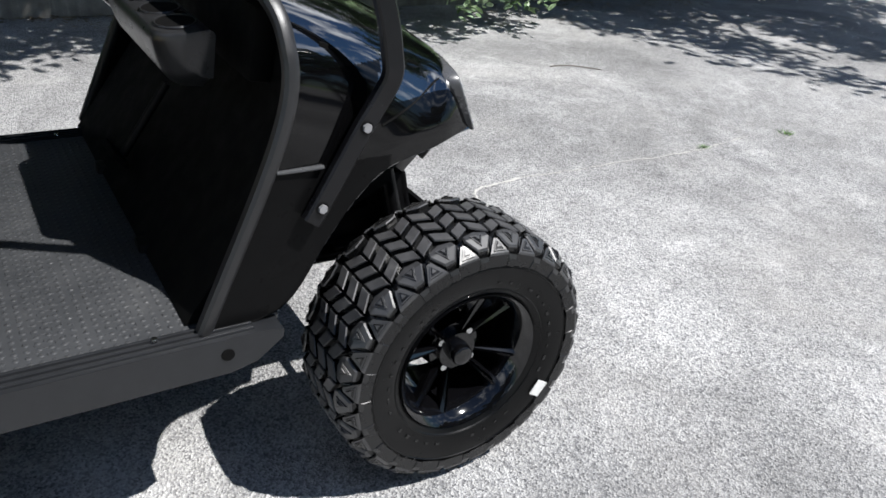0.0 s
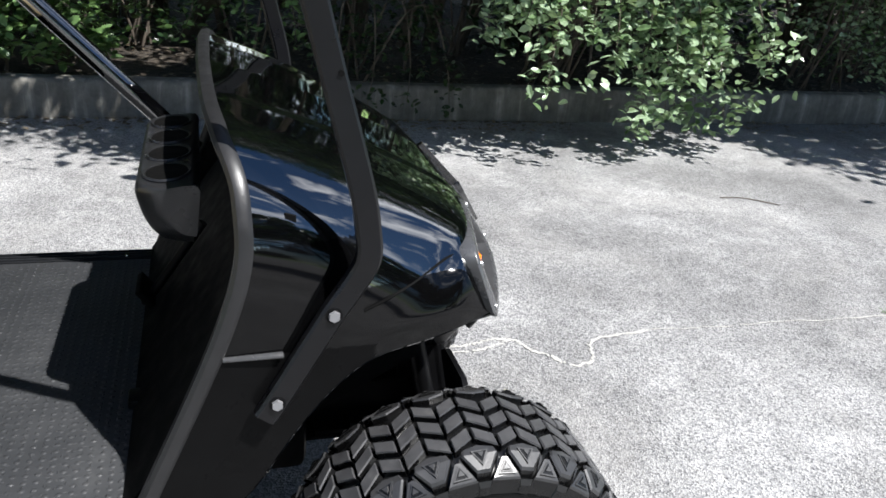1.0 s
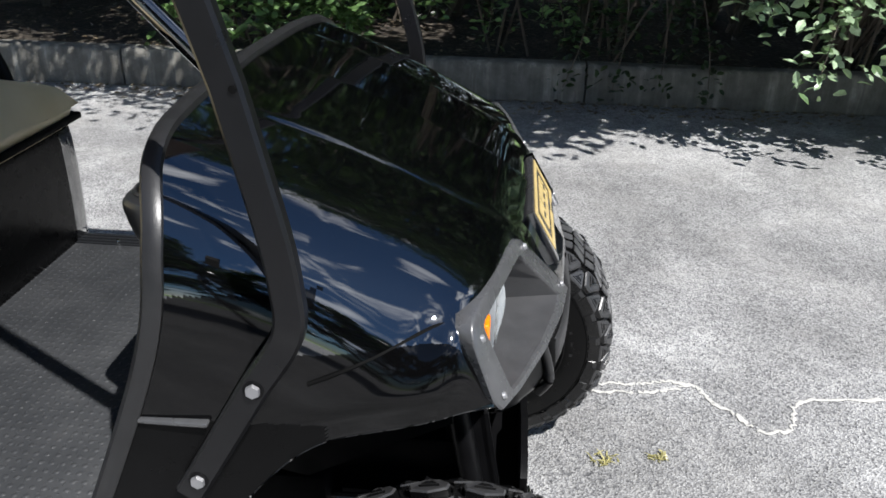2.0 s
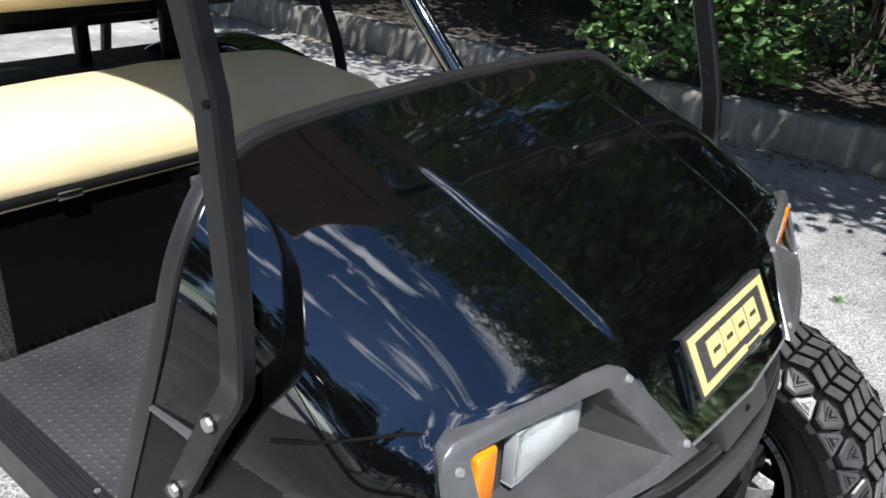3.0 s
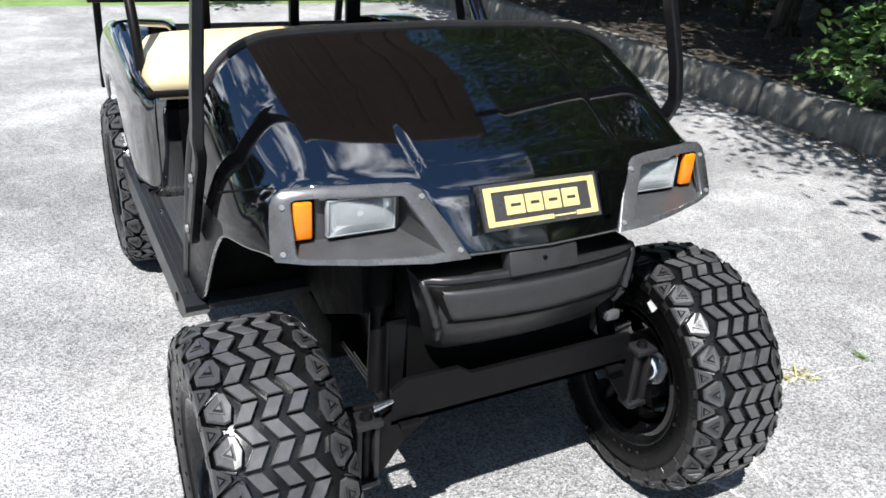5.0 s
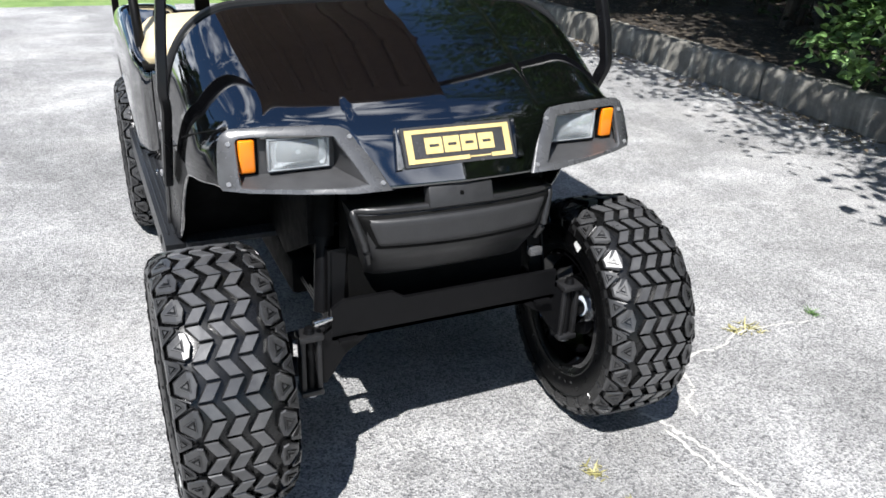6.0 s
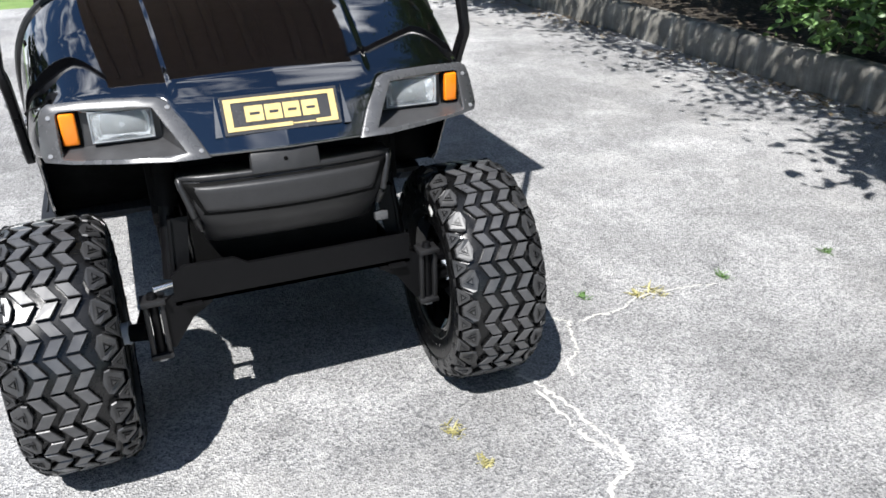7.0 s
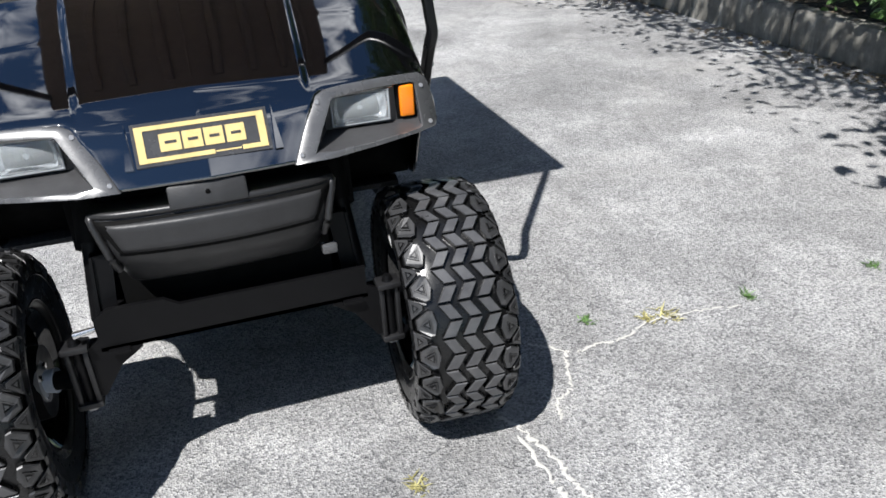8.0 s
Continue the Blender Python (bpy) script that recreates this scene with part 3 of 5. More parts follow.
# headlamp bezels
for s in (-1, 1):
    def on_nose(y, z, proud=0.0):
        return Vector((front_x(y, z) + proud, s * y, z))

    outer = [(.509, .873), (.502, .889), (.487, .899), (.40, .904), (.30, .905), (.262, .902), (.241, .893), (.225, .872), (.199, .83), (.178, .79), (.172, .779), (.25, .776), (.36, .778), (.46, .78), (.512, .784), (.518, .80), (.513, .85)]
    inner = [(.472, .876), (.470, .880), (.462, .883), (.40, .886), (.32, .886), (.282, .884), (.277, .882), (.270, .870), (.245, .83), (.226, .798), (.222, .792), (.26, .788), (.36, .787), (.44, .788), (.47, .790), (.474, .796), (.473, .85)]
    k = len(outer)
    rings = [[on_nose(y if y < .45 else y - .022, z - (.006 if z > .88 else 0), -.030) for y, z in outer], [on_nose(y * .998, z, .006) for y, z in outer],
             [on_nose(a + (c - a) * .07, b + (d - b) * .07, .0095) for (a, b), (c, d) in zip(outer, inner)],
             [on_nose(a + (c - a) * .93, b + (d - b) * .93, .0095) for (a, b), (c, d) in zip(outer, inner)],
             [on_nose(y, z, .005) for y, z in inner]]
    backs = [(.476, .880), (.474, .882), (.462, .884), (.40, .884), (.32, .884), (.275, .884), (.268, .882), (.266, .870), (.262, .84), (.262, .806), (.264, .801), (.28, .80), (.36, .80), (.44, .80), (.474, .80), (.477, .804), (.477, .85)]
    rings.append([Vector((min(.902, front_x(y, z) - .002), s * y, z)) for y, z in backs])
    v = [p for ring in rings for p in ring]
    f = [(a * k + b, a * k + (b + 1) % k, (a + 1) * k + (b + 1) % k, (a + 1) * k + b) for a in range(5) for b in range(k)]
    f.append(tuple(range(5 * k, 6 * k)))
    if s < 0:
        f = [q[::-1] for q in f]
    bezel = link_mesh("headlamp_bezel", v, f, (MASK, POCKET), cart, "charcoal plastic headlamp surround", angle=50)
    bezel.data.polygons.foreach_set("material_index", [1 if q >= 4 * k else 0 for q in range(len(f))])
    for y, z in ((.488, .872), (.497, .796), (.243, .882), (.190, .794)):
        c = on_nose(y, z, .0085)
        part("screw", rod(c, c + Vector((.0035, 0, .0015)), .0058, .0045, 12), ZINC, bezel)

    # amber marker
    marker = part("marker_lamp", soften(box((.892, s * .452, .843), (.022, .050, .088)), .004), INNER, bezel)
    part("lens", soften(box((.906, s * .452, .843), (.014, .034, .072)), .005, 3), AMBER, marker)
    # rectangular headlamp: bowl, bulb shield, ribbed glass
    lampv, lampf = [], []
    prof = [(1.0, 0.0), (.9, -.012), (.6, -.03), (.25, -.038), (.0, -.04)]
    for a in range(24):
        t = 2 * math.pi * a / 24
        cx, cz = math.cos(t), math.sin(t)
        sq = max(abs(cx), abs(cz)) ** .72
        for r, d in prof:
            lampv.append((.917 + d, s * .343 + cx / sq * .060 * r, .8435 + cz / sq * .030 * r))
    kk = len(prof)
    for a in range(24):
        for b in range(kk - 1):
            lampf.append((a * kk + b, ((a + 1) % 24) * kk + b, ((a + 1) % 24) * kk + b + 1, a * kk + b + 1))
    lamp = link_mesh("headlamp", lampv, lampf, REFLECTOR, bezel, "rectangular clear headlamp", angle=60)
    for dy, dz, wy, wz in ((0, .034, .134, .004), (0, -.034, .134, .004), (.065, 0, .004, .066), (-.065, 0, .004, .066)):
        part("lamp_frame", soften(box((.910, s * .343 + dy, .8435 + dz), (.016, wy, wz)), .0016, 2), LENS_RIM, lamp)
    part("bulb", rod((.885, s * .343, .8435), (.908, s * .343, .8435), .009, .006, 12), CHROME, lamp)
    gv, gf = [], []
    cols, rowsn = 40, 10
    for layer in (0, 1):
        for a in range(cols + 1):
            for b in range(rowsn + 1):
                u, w = a / cols * 2 - 1, b / rowsn * 2 - 1
                bulge = .010 * (1 - u * u) * (1 - w * w) + .004
                flute = .0022 * (abs(math.sin(a * math.pi / 2))) if layer == 0 and abs(w) < .95 else 0
                gv.append((.917 + bulge - layer * .003 - flute, s * .343 + u * .063, .8435 + w * .032))
    per = (cols + 1) * (rowsn + 1)
    for layer in (0, 1):
        for a in range(cols):
            for b in range(rowsn):
                q = [layer * per + a * (rowsn + 1) + b, layer * per + (a + 1) * (rowsn + 1) + b, layer * per + (a + 1) * (rowsn + 1) + b + 1, layer * per + a * (rowsn + 1) + b + 1]
                gf.append(q if layer == 0 else q[::-1])
    glass = link_mesh("glass", gv, gf, GLASS, lamp, "fluted clear glass")
    glass.visible_shadow = False

# badge: dark plate with a yellow border and plain yellow blocks
BC = Vector((.984, 0, .852))


def on_badge(y, h, d=0.0):
    """A place on the badge: across, up along its face, out of it."""
    out, up = Vector((.866, 0, .5)), Vector((-.5, 0, .866))
    return BC + Vector((0, y, 0)) + up * h + out * d


def badge_block(bm, y0, y1, h0, h1, d0, d1):
    prism(bm, [on_badge(y, h, d0) for y, h in ((y0, h0), (y1, h0), (y1, h1), (y0, h1))], on_badge(0, 0, d1) - on_badge(0, 0, d0))


bm = bmesh.new()
badge_block(bm, -.134, .134, -.044, .044, -.004, .008)
badge = part("badge", soften(bm, .002), BADGE, cart, "dark badge plate with yellow border and yellow blocks")
for y0, y1, h0, h1 in ((-.127, .127, .028, .037), (-.127, .02, -.037, -.028), (.075, .127, -.037, -.028), (-.127, -.112, -.028, .028), (.112, .127, -.028, .028)):
    bm = bmesh.new()
    badge_block(bm, y0, y1, h0, h1, .007, .0095)
    part("border", bm, YELLOW, badge)
for y0, y1 in ((-.083, -.042), (-.038, .0), (.004, .042), (.047, .085)):
    bm = bmesh.new()
    badge_block(bm, y0, y1, -.018, .018, .007, .0095)
    part("block", soften(bm, .001), YELLOW, badge)
    bm = bmesh.new()
    badge_block(bm, y0 + .010, y1 - .008, -.003, .003, .009, .0102)
    part("slot", bm, BADGE, badge)
bm = bmesh.new()
badge_block(bm, .022, .073, -.034, -.031, .007, .0085)
part("small_bar", bm, YELLOW, badge)
for s in (-1, 1):
    bm = bmesh.new()
    prism(bm, [on_badge(s * .14, -.046, -.004), on_badge(s * .156, -.046, -.004), on_badge(s * .145, .046, -.004)], on_badge(0, 0, .014) - on_badge(0, 0, 0))
    part("badge_fin", soften(bm, .0015), GLOSS, cart)

# front bumper: curved body with an inset panel and a tab on top
def bumper_x(y, z):
    return 1.045 - 0.62 * y * y - 0.06 * smoothstep(.645, .535, z) - 0.012 * smoothstep(.705, .727, z)


def bumper_half(z):
    return .254 - .052 * (0.727 - z) / .19


zs = [.727, .724, .718, .708, .69, .66, .645, .63, .61, .59, .57, .553, .545, .538]
v, f, cols = [], [], 28
for z in zs:
    w = bumper_half(z)
    v.append((.925, -w, z))
    for a in range(cols + 1):
        u = a / cols * 2 - 1
        drop = .016 * smoothstep(.9, 1.0, abs(u))
        v.append((bumper_x(u * w, z) - drop - .012 * (z > .726) - .02 * (z < .54) - .006 * (z < .55), u * w, z + .006 * (1 - u * u)))
    v.append((.925, w, z))
k = cols + 3
for a in range(len(zs) - 1):
    for b in range(k - 1):
        f.append((a * k + b, a * k + b + 1, (a + 1) * k + b + 1, (a + 1) * k + b))
f += [tuple(range(k))[::-1], tuple(range((len(zs) - 1) * k, len(zs) * k))]
bumper = link_mesh("front_bumper", v, f, BUMPER, cart, "black grained plastic front bumper", angle=50)
# rounded lip over the top and down both ends
lip = [(s_y * w_y, z) for s_y, w_y, z in [(-1, bumper_half(z) - .003, z) for z in (.60, .63, .66, .69, .712)] + [(1, -.244, .724), (1, -.20, .7275), (1, -.10, .7305), (1, 0, .732), (1, .10, .7305), (1, .20, .7275), (1, .244, .724)] + [(1, bumper_half(z) - .003, z) for z in (.712, .69, .66, .63, .60)]]
v, f = ribbon(smooth_line([(bumper_x(y, z) - .012 * smoothstep(.22, .25, abs(y)) + .001, y, z) for y, z in lip], 4), circle(.0085, 10))
link_mesh("lip", v, f, BUMPER, bumper)
for name, shrink, proud, mat in (("panel_gap", 0.0, .0012, INNER), ("panel", .0075, .006, PANEL)):
    v, f = [], []
    for b, z in enumerate(np.linspace(.640 + shrink, .717 - shrink, 8)):
        w = .243 - (.717 - z) * .40 - shrink
        for a in range(cols + 1):
            u = a / cols * 2 - 1
            edge = max(abs(u) ** 12, abs(b / 3.5 - 1) ** 8)
            v.append((bumper_x(u * w, z) + proud - .004 * edge * (mat is PANEL) - .006 * smoothstep(.92, 1.0, abs(u)), u * w, z + .005 * (1 - u * u) - .004 * (1 - b / 7) * (1 - u * u)))
    k = cols + 1
    f = [(a * k + b, a * k + b + 1, (a + 1) * k + b + 1, (a + 1) * k + b) for a in range(7) for b in range(cols)]
    ob = link_mesh(name, v, f, mat, bumper)
    sol = ob.modifiers.new("thickness", "SOLIDIFY")
    sol.thickness, sol.offset = .004, -1
part("tab", soften(box((1.020, -.010, .748), (.036, .158, .050), 0, spin_turn(-20, "Y")), .006), PANEL, bumper)
part("tab_hole", rod((1.034, -.01, .757), (1.0385, -.01, .7565), .005, None, 10), INNER, bumper)

# apron behind the bumper down to the axle, and inner wheel wells
bm = bmesh.new()
prism(bm, [(.84, -.235, .775), (.84, .235, .775), (.845, .235, .43), (.845, -.235, .43)], (.07, 0, 0))
part("front_apron", soften(bm, .01), INNER, cart)
part("underbody", soften(box((.10, 0, .405), (1.1, .62, .11)), .02), INNER, cart)
for s in (-1, 1):
    bm = bmesh.new()
    prism(bm, [(.47, s * .30, .50), (.53, s * .30, .70), (.66, s * .30, .86), (.84, s * .30, .86), (.86, s * .30, .60), (.62, s * .30, .47)], (0, s * .015, 0))
    part("wheel_well", bm, INNER, cart)
    bm = bmesh.new()
    prism(bm, [(.36, s * .30, .49), (.46, s * .30, .49), (.56, s * .30, .66), (.66, s * .30, .79), (.63, s * .30, .82), (.50, s * .30, .70)], (0, s * .255, 0))
    part("splash_panel", bm, INNER, cart)

# lift axle: plate beam, drop arms, kingpins, springs, tie rod
bm = bmesh.new()
prism(bm, [(.985, -.30, .405), (.985, .30, .405), (.985, .30, .485), (.985, -.12, .485), (.985, -.15, .505), (.985, -.27, .505), (.985, -.30, .485)], (-.012, 0, 0))
prism(bm, [(.985, -.30, .405), (.985, .30, .405), (.90, .30, .405), (.90, -.30, .405)], (0, 0, .01))
beam = part("axle_beam", soften(bm, .004), STEEL, cart, "black powder-coated lift axle beam")
for s in (-1, 1):
    bm = bmesh.new()
    prism(bm, [(.935, s * .300, .405), (.935, s * .262, .405), (.90, s * .238, .60), (.90, s * .285, .60)], (.008, 0, 0))
    prism(bm, [(.915, s * .300, .405), (.915, s * .294, .405), (.88, s * .279, .60), (.88, s * .285, .60)], (.035, 0, 0))
    part("chassis_rail", soften(box((.60, s * .215, .45), (.56, .05, .10)), .006), STEEL, cart)
    part("drop_arm", soften(bm, .002), STEEL, cart)
    bm = bmesh.new()
    prism(bm, [(.972, s * .215, .472), (.972, s * .27, .458), (.972, s * .335, .412), (.972, s * .335, .292), (.972, s * .315, .292), (.972, s * .265, .365), (.972, s * .215, .398)], (.012, 0, 0))
    part("axle_bracket", soften(bm, .003), STEEL, cart)
    # open kingpin yoke: two cheeks, top and bottom plates, the pin between them
    bm = bmesh.new()
    for x, y, z, wx, wy, wz in ((.976, .333, .352, .034, .012, .150), (.976, .371, .352, .034, .012, .150), (.976, .352, .427, .050, .058, .014), (.976, .352, .278, .046, .054, .014)):
        add_box(bm, (x, s * y, z), (wx, wy, wz), .003)
    king = part("kingpin_yoke", bm, YOKE, cart, "black cast kingpin yoke")
    part("pin", rod((.976, s * .352, .268), (.976, s * .352, .444), .0115, None, 14), STEEL, king)
    part("nut", rod((.976, s * .352, .262), (.976, s * .352, .272), .016, .016, 6), ZINC, king)
    part("grease_cap", rod((.976, s * .352, .434), (.976, s * .352, .448), .014, .009, 12), STEEL, king)
    flange = part("hub_flange", rod((.935, s * .442, .331), (.935, s * .456, .330), .048, .044, 24), ZINC, cart, "dull bare steel hub flange")
    for q in range(4):
        a = math.pi / 4 + q * math.pi / 2
        part("stud", rod((.935 + .036 * math.cos(a), s * .436, .331 + .036 * math.sin(a)), (.935 + .036 * math.cos(a), s * .446, .331 + .036 * math.sin(a)), .008, .008, 6), CHROME, flange)
    part("spindle", rod((.955, s * .376, .335), (.94, s * .44, .331), .024, .020, 16), STEEL, cart)
    part("hub_collar", rod((.942, s * .415, .332), (.937, s * .438, .331), .029, .026, 18), BLUE, cart, "bright bare steel collar")
    part("brake_drum", rod((AXLE_F, s * .445, WHEEL_R), (AXLE_F, s * .50, WHEEL_R), .085, .09, 28), STEEL, cart)
    part("steering_arm", rod((.945, s * .395, .33), (.84, s * .37, .35), .013, .011, 10), STEEL, cart)
    shock = part("shock_absorber", rod((.90, s * .30, .44), (.84, s * .27, .72), .019, .019, 14), STEEL, cart)
    part("shock_rod", rod((.862, s * .282, .62), (.83, s * .265, .78), .027, .027, 14), INNER, shock)
    bm = bmesh.new()
    for n_leaf in range(3):
        prism(bm, [(.60 + n_leaf * .07, s * .24, .40 + n_leaf * .012), (1.0 - n_leaf * .03, s * .24, .40 + n_leaf * .012), (1.0 - n_leaf * .03, s * .24, .408 + n_leaf * .012), (.60 + n_leaf * .07, s * .24, .408 + n_leaf * .012)], (0, s * .045, 0))
    part("leaf_spring", bm, STEEL, cart)
part("step_bracket", soften(box((.99, .224, .556), (.022, .034, .022)), .003), MASK, cart)
part("tie_rod", rod((.845, -.37, .352), (.845, .37, .352), .011, None, 12), STEEL, cart)
part("tie_rod_end", rod((.99, -.345, .462), (.985, -.30, .466), .009, .006, 10), CHROME, cart)
part("rear_axle_tube", rod((AXLE_R, -.5, WHEEL_R), (AXLE_R, .5, WHEEL_R), .04, None, 16), STEEL, cart)

# floor, ribbed rockers, front ramp and inner dash
part("floor", box((.14, -.045, .474), (.72, 1.01, .016), .003), FLOOR, cart, "black diamond-tread floor mat")
bm = bmesh.new()
for i in range(34):
    for j in range(45):
        x, y = -.19 + i * .0165, -.52 + j * .0212 + (i % 2) * .0106
        a = .0055 if (i + j) % 2 else .003
        b = .003 if (i + j) % 2 else .0055
        p = [bm.verts.new(q) for q in ((x - a, y, .4822), (x, y - b, .4822), (x + a, y, .4822), (x, y + b, .4822))]
        top = bm.verts.new((x, y, .4835))
        for q in range(4):
            bm.faces.new((p[q], p[(q + 1) % 4], top))
part("tread_pattern", bm, FLOOR, cart)
for s in (-1, 1):
    prof = [(-.66, .485), (.46, .485), (.492, .478), (.490, .462), (.44, .422), (.39, .41), (-.66, .41)]
    inner = .545 if s < 0 else .458
    bm = bmesh.new()
    prism(bm, [(x, s * inner, z) for x, z in prof], (0, s * .058, 0))
    rocker = part("rocker_panel", soften(bm, .006), ROCKER, cart, "black ribbed rocker panel")
    for k_rib in range(3):
        part("rib", box((-.09, s * (inner + .011 + k_rib * .016), .4865), (1.06, .0055, .008), .0025), ROCKER, rocker)
    for x in (-.45, -.083, .27):
        part("bolt", rod((x, s * (inner + .0135), .487), (x, s * (inner + .0135), .4925), .007, .0055, 12), CHROME, rocker)
    part("end_plug", rod((.385, s * (inner + .055), .452), (.385, s * (inner + .060), .452), .013, .012, 16), INNER, rocker)
bm = bmesh.new()
prism(bm, [(.33, -.53, .484), (.36, -.53, .484), (.60, -.53, .80), (.60, -.53, .98), (.585, -.53, .985), (.565, -.53, .81)], (0, 1.06, 0))
part("firewall", bm, INNER, cart)

# dash tray: rounded front lip with four oblong cup wells, open bin behind
LIP = [(.455, .840), (.418, .846), (.394, .862), (.379, .888), (.370, .918), (.367, .940), (.372, .952), (.384, .957), (.452, .963), (.470, .950)]
bm = bmesh.new()
n_cut = 40
grid = []
for i in range(n_cut + 1):
    y = -.335 + .47 * i / n_cut
    end = smoothstep(0, .06, min(y + .335, .135 - y))
    shrink = .55 + .45 * math.sqrt(max(0.0, 1 - (1 - end) ** 2))
    grid.append([bm.verts.new((.470 + (x - .470) * shrink, y, .955 + (z - .955) * (.72 + .28 * end))) for x, z in smooth_line([(x, 0, z) for x, z in LIP], 3)[:, (0, 2)]])
for r0, r1 in zip(grid, grid[1:]):
    for q in range(len(r0) - 1):
        bm.faces.new((r0[q], r0[q + 1], r1[q + 1], r1[q]))
bm.faces.new(grid[0])
bm.faces.new(grid[-1][::-1])
dash = part("dash_tray", bm, DASH, cart, "charcoal moulded dash tray with cup wells")
for i in range(4):
    y = -.265 + i * .108
    cup_v, cup_f = lathe([(.049, .0005), (.0465, .0035), (.043, .0025), (.041, -.012), (.039, -.018)], 32)
    m = Matrix.Translation((.418, y, .9608)) @ Matrix.Rotation(radians(5), 4, "Y").inverted() @ Matrix.Diagonal((.82, 1.0, 1.0, 1.0)) @ Matrix.Rotation(radians(90), 4, "X")
    link_mesh("cup_ring", [m @ Vector(p) for p in cup_v], cup_f, DASH, dash)
    # flat black disc paints the shade inside the cup; there is no hollow
    well = part("cup_shade_disc", rod((0, 0, 0), (0, 0, .0012), .0415, None, 32), INNER, dash)
    well.matrix_basis = Matrix.Translation((.418, y, .9609)) @ Matrix.Rotation(radians(-5), 4, "Y") @ Matrix.Diagonal((.82, 1.0, 1.0, 1.0))
part("bin_back", soften(box((.555, -.10, .93), (.05, .50, .14), 0, spin_turn(8, "Y")), .01), INNER, dash)
# brake pedal on its arm above the ramp
pedal = part("brake_pedal", soften(box((.345, .06, .585), (.05, .10, .014), 0, spin_turn(52, "Y")), .004), INNER, cart, "black brake pedal")
part("pedal_arm", rod((.36, .06, .58), (.47, .06, .74), .010, .010, 10), STEEL, pedal)

# steering column
v, f = ribbon([(.46, .27, .84), (.05, .27, 1.262)], circle(.021, 16))
link_mesh("steering_column", v, f, GLOSS, cart, "glossy black steering column")

# front roof struts
for s in (-1, 1):
    line = [(.549, s * .582, .680), (.567, s * .582, .708), (.648, s * .580, .849), (.684, s * .580, .905), (.696, s * .585, .94), (.694, s * .582, .975), (.683, s * .576, 1.04), (.642, s * .556, 1.192), (.395, s * .572, 2.08)]
    pts = np.concatenate([smooth_line(line[:3], 3)[:-1], smooth_line(line[2:8], 5)[:-1], smooth_line(line[7:], 4)])
    v, f = ribbon(pts, bar_section(.036, .022, .004), normal=(0, -s, 0))
    strut = link_mesh("roof_strut", v, f, STRUT, cart, "satin black flat-sided roof strut", angle=35)
    for x, y, z in ((.567, .595, .708), (.648, .593, .849)):
        bolt = part("bolt", rod((x, s * (y - .004), z), (x, s * (y + .004), z), .0095, .0085, 6), ZINC, strut)
        part("washer", rod((x, s * (y - .006), z), (x, s * (y - .001), z), .0135, .0125, 20), STEEL, strut)
    part("hole", rod((.652, s * .5675, 1.192), (.652, s * .5705, 1.192), .0042, None, 12), INNER, strut)

# roof, with moulded ribs below
bm = bmesh.new()
add_box(bm, (-.33, 0, 2.10), (1.72, 1.16, .05), .02, None, 3)
roof = part("roof", bm, ROOF, cart, "dark moulded roof with ribbed underside")
for i in range(9):
    part("roof_rib", box((-.33, -.48 + i * .12, 2.068), (1.5, .03, .016), .004), ROOF, roof)

# rear body: seat pod, flank panels with fenders
pod = part("seat_pod", soften(box((-.47, 0, .64), (.49, 1.0, .32)), .04, 4), FACE, cart, "glossy black seat pod")
FL = [[(-.197, .0, .485), (-.191, .0, .62), (-.191, .0, .74), (-.197, .0, .795), (-.23, .0, .806), (-.24, .0, .80)],
      [(-.198, .47, .485), (-.192, .47, .62), (-.192, .47, .74), (-.198, .47, .795), (-.23, .47, .806), (-0.235, 0.340, 0.800)],
      [(-.203, .525, .485), (-.197, .527, .62), (-.197, .527, .74), (-.205, .52, .797), (-.235, .50, .808), (-0.240, 0.370, 0.802)],
      [(-.222, .553, .485), (-.217, .556, .62), (-.217, .556, .74), (-.226, .546, .80), (-.25, .515, .81), (-0.255, 0.385, 0.804)],
      [(-.262, .566, .485), (-.258, .570, .62), (-.26, .570, .74), (-.262, .56, .805), (-.275, .525, .815), (-0.280, 0.395, 0.809)],
      [(-.33, .578, .485), (-.33, .585, .62), (-.33, .585, .75), (-.34, .572, .83), (-.35, .53, .842), (-0.355, 0.400, 0.836)],
      [(-.45, .582, .485), (-.45, .592, .62), (-.45, .590, .78), (-.45, .575, .858), (-.45, .53, .868), (-0.455, 0.400, 0.862)],
      [(-.53, .585, .60), (-.54, .596, .70), (-.55, .592, .81), (-.56, .575, .88), (-.57, .52, .892), (-0.575, 0.390, 0.886)],
      [(-.64, .587, .69), (-.66, .598, .76), (-.67, .592, .84), (-.68, .573, .895), (-.69, .51, .908), (-0.695, 0.380, 0.902)],
      [(-.80, .587, .715), (-.81, .598, .77), (-.82, .592, .84), (-.82, .57, .89), (-.82, .50, .902), (-0.825, 0.370, 0.896)],
      [(-.95, .585, .69), (-.97, .594, .74), (-.985, .588, .80), (-.985, .56, .845), (-.98, .49, .86), (-0.985, 0.360, 0.854)],
      [(-1.05, .58, .60), (-1.08, .588, .66), (-1.10, .58, .71), (-1.10, .55, .76), (-1.09, .48, .775), (-1.095, 0.350, 0.769)],
      [(-1.10, .57, .52), (-1.14, .575, .56), (-1.16, .565, .60), (-1.16, .535, .64), (-1.15, .46, .655), (-1.155, 0.330, 0.649)]]
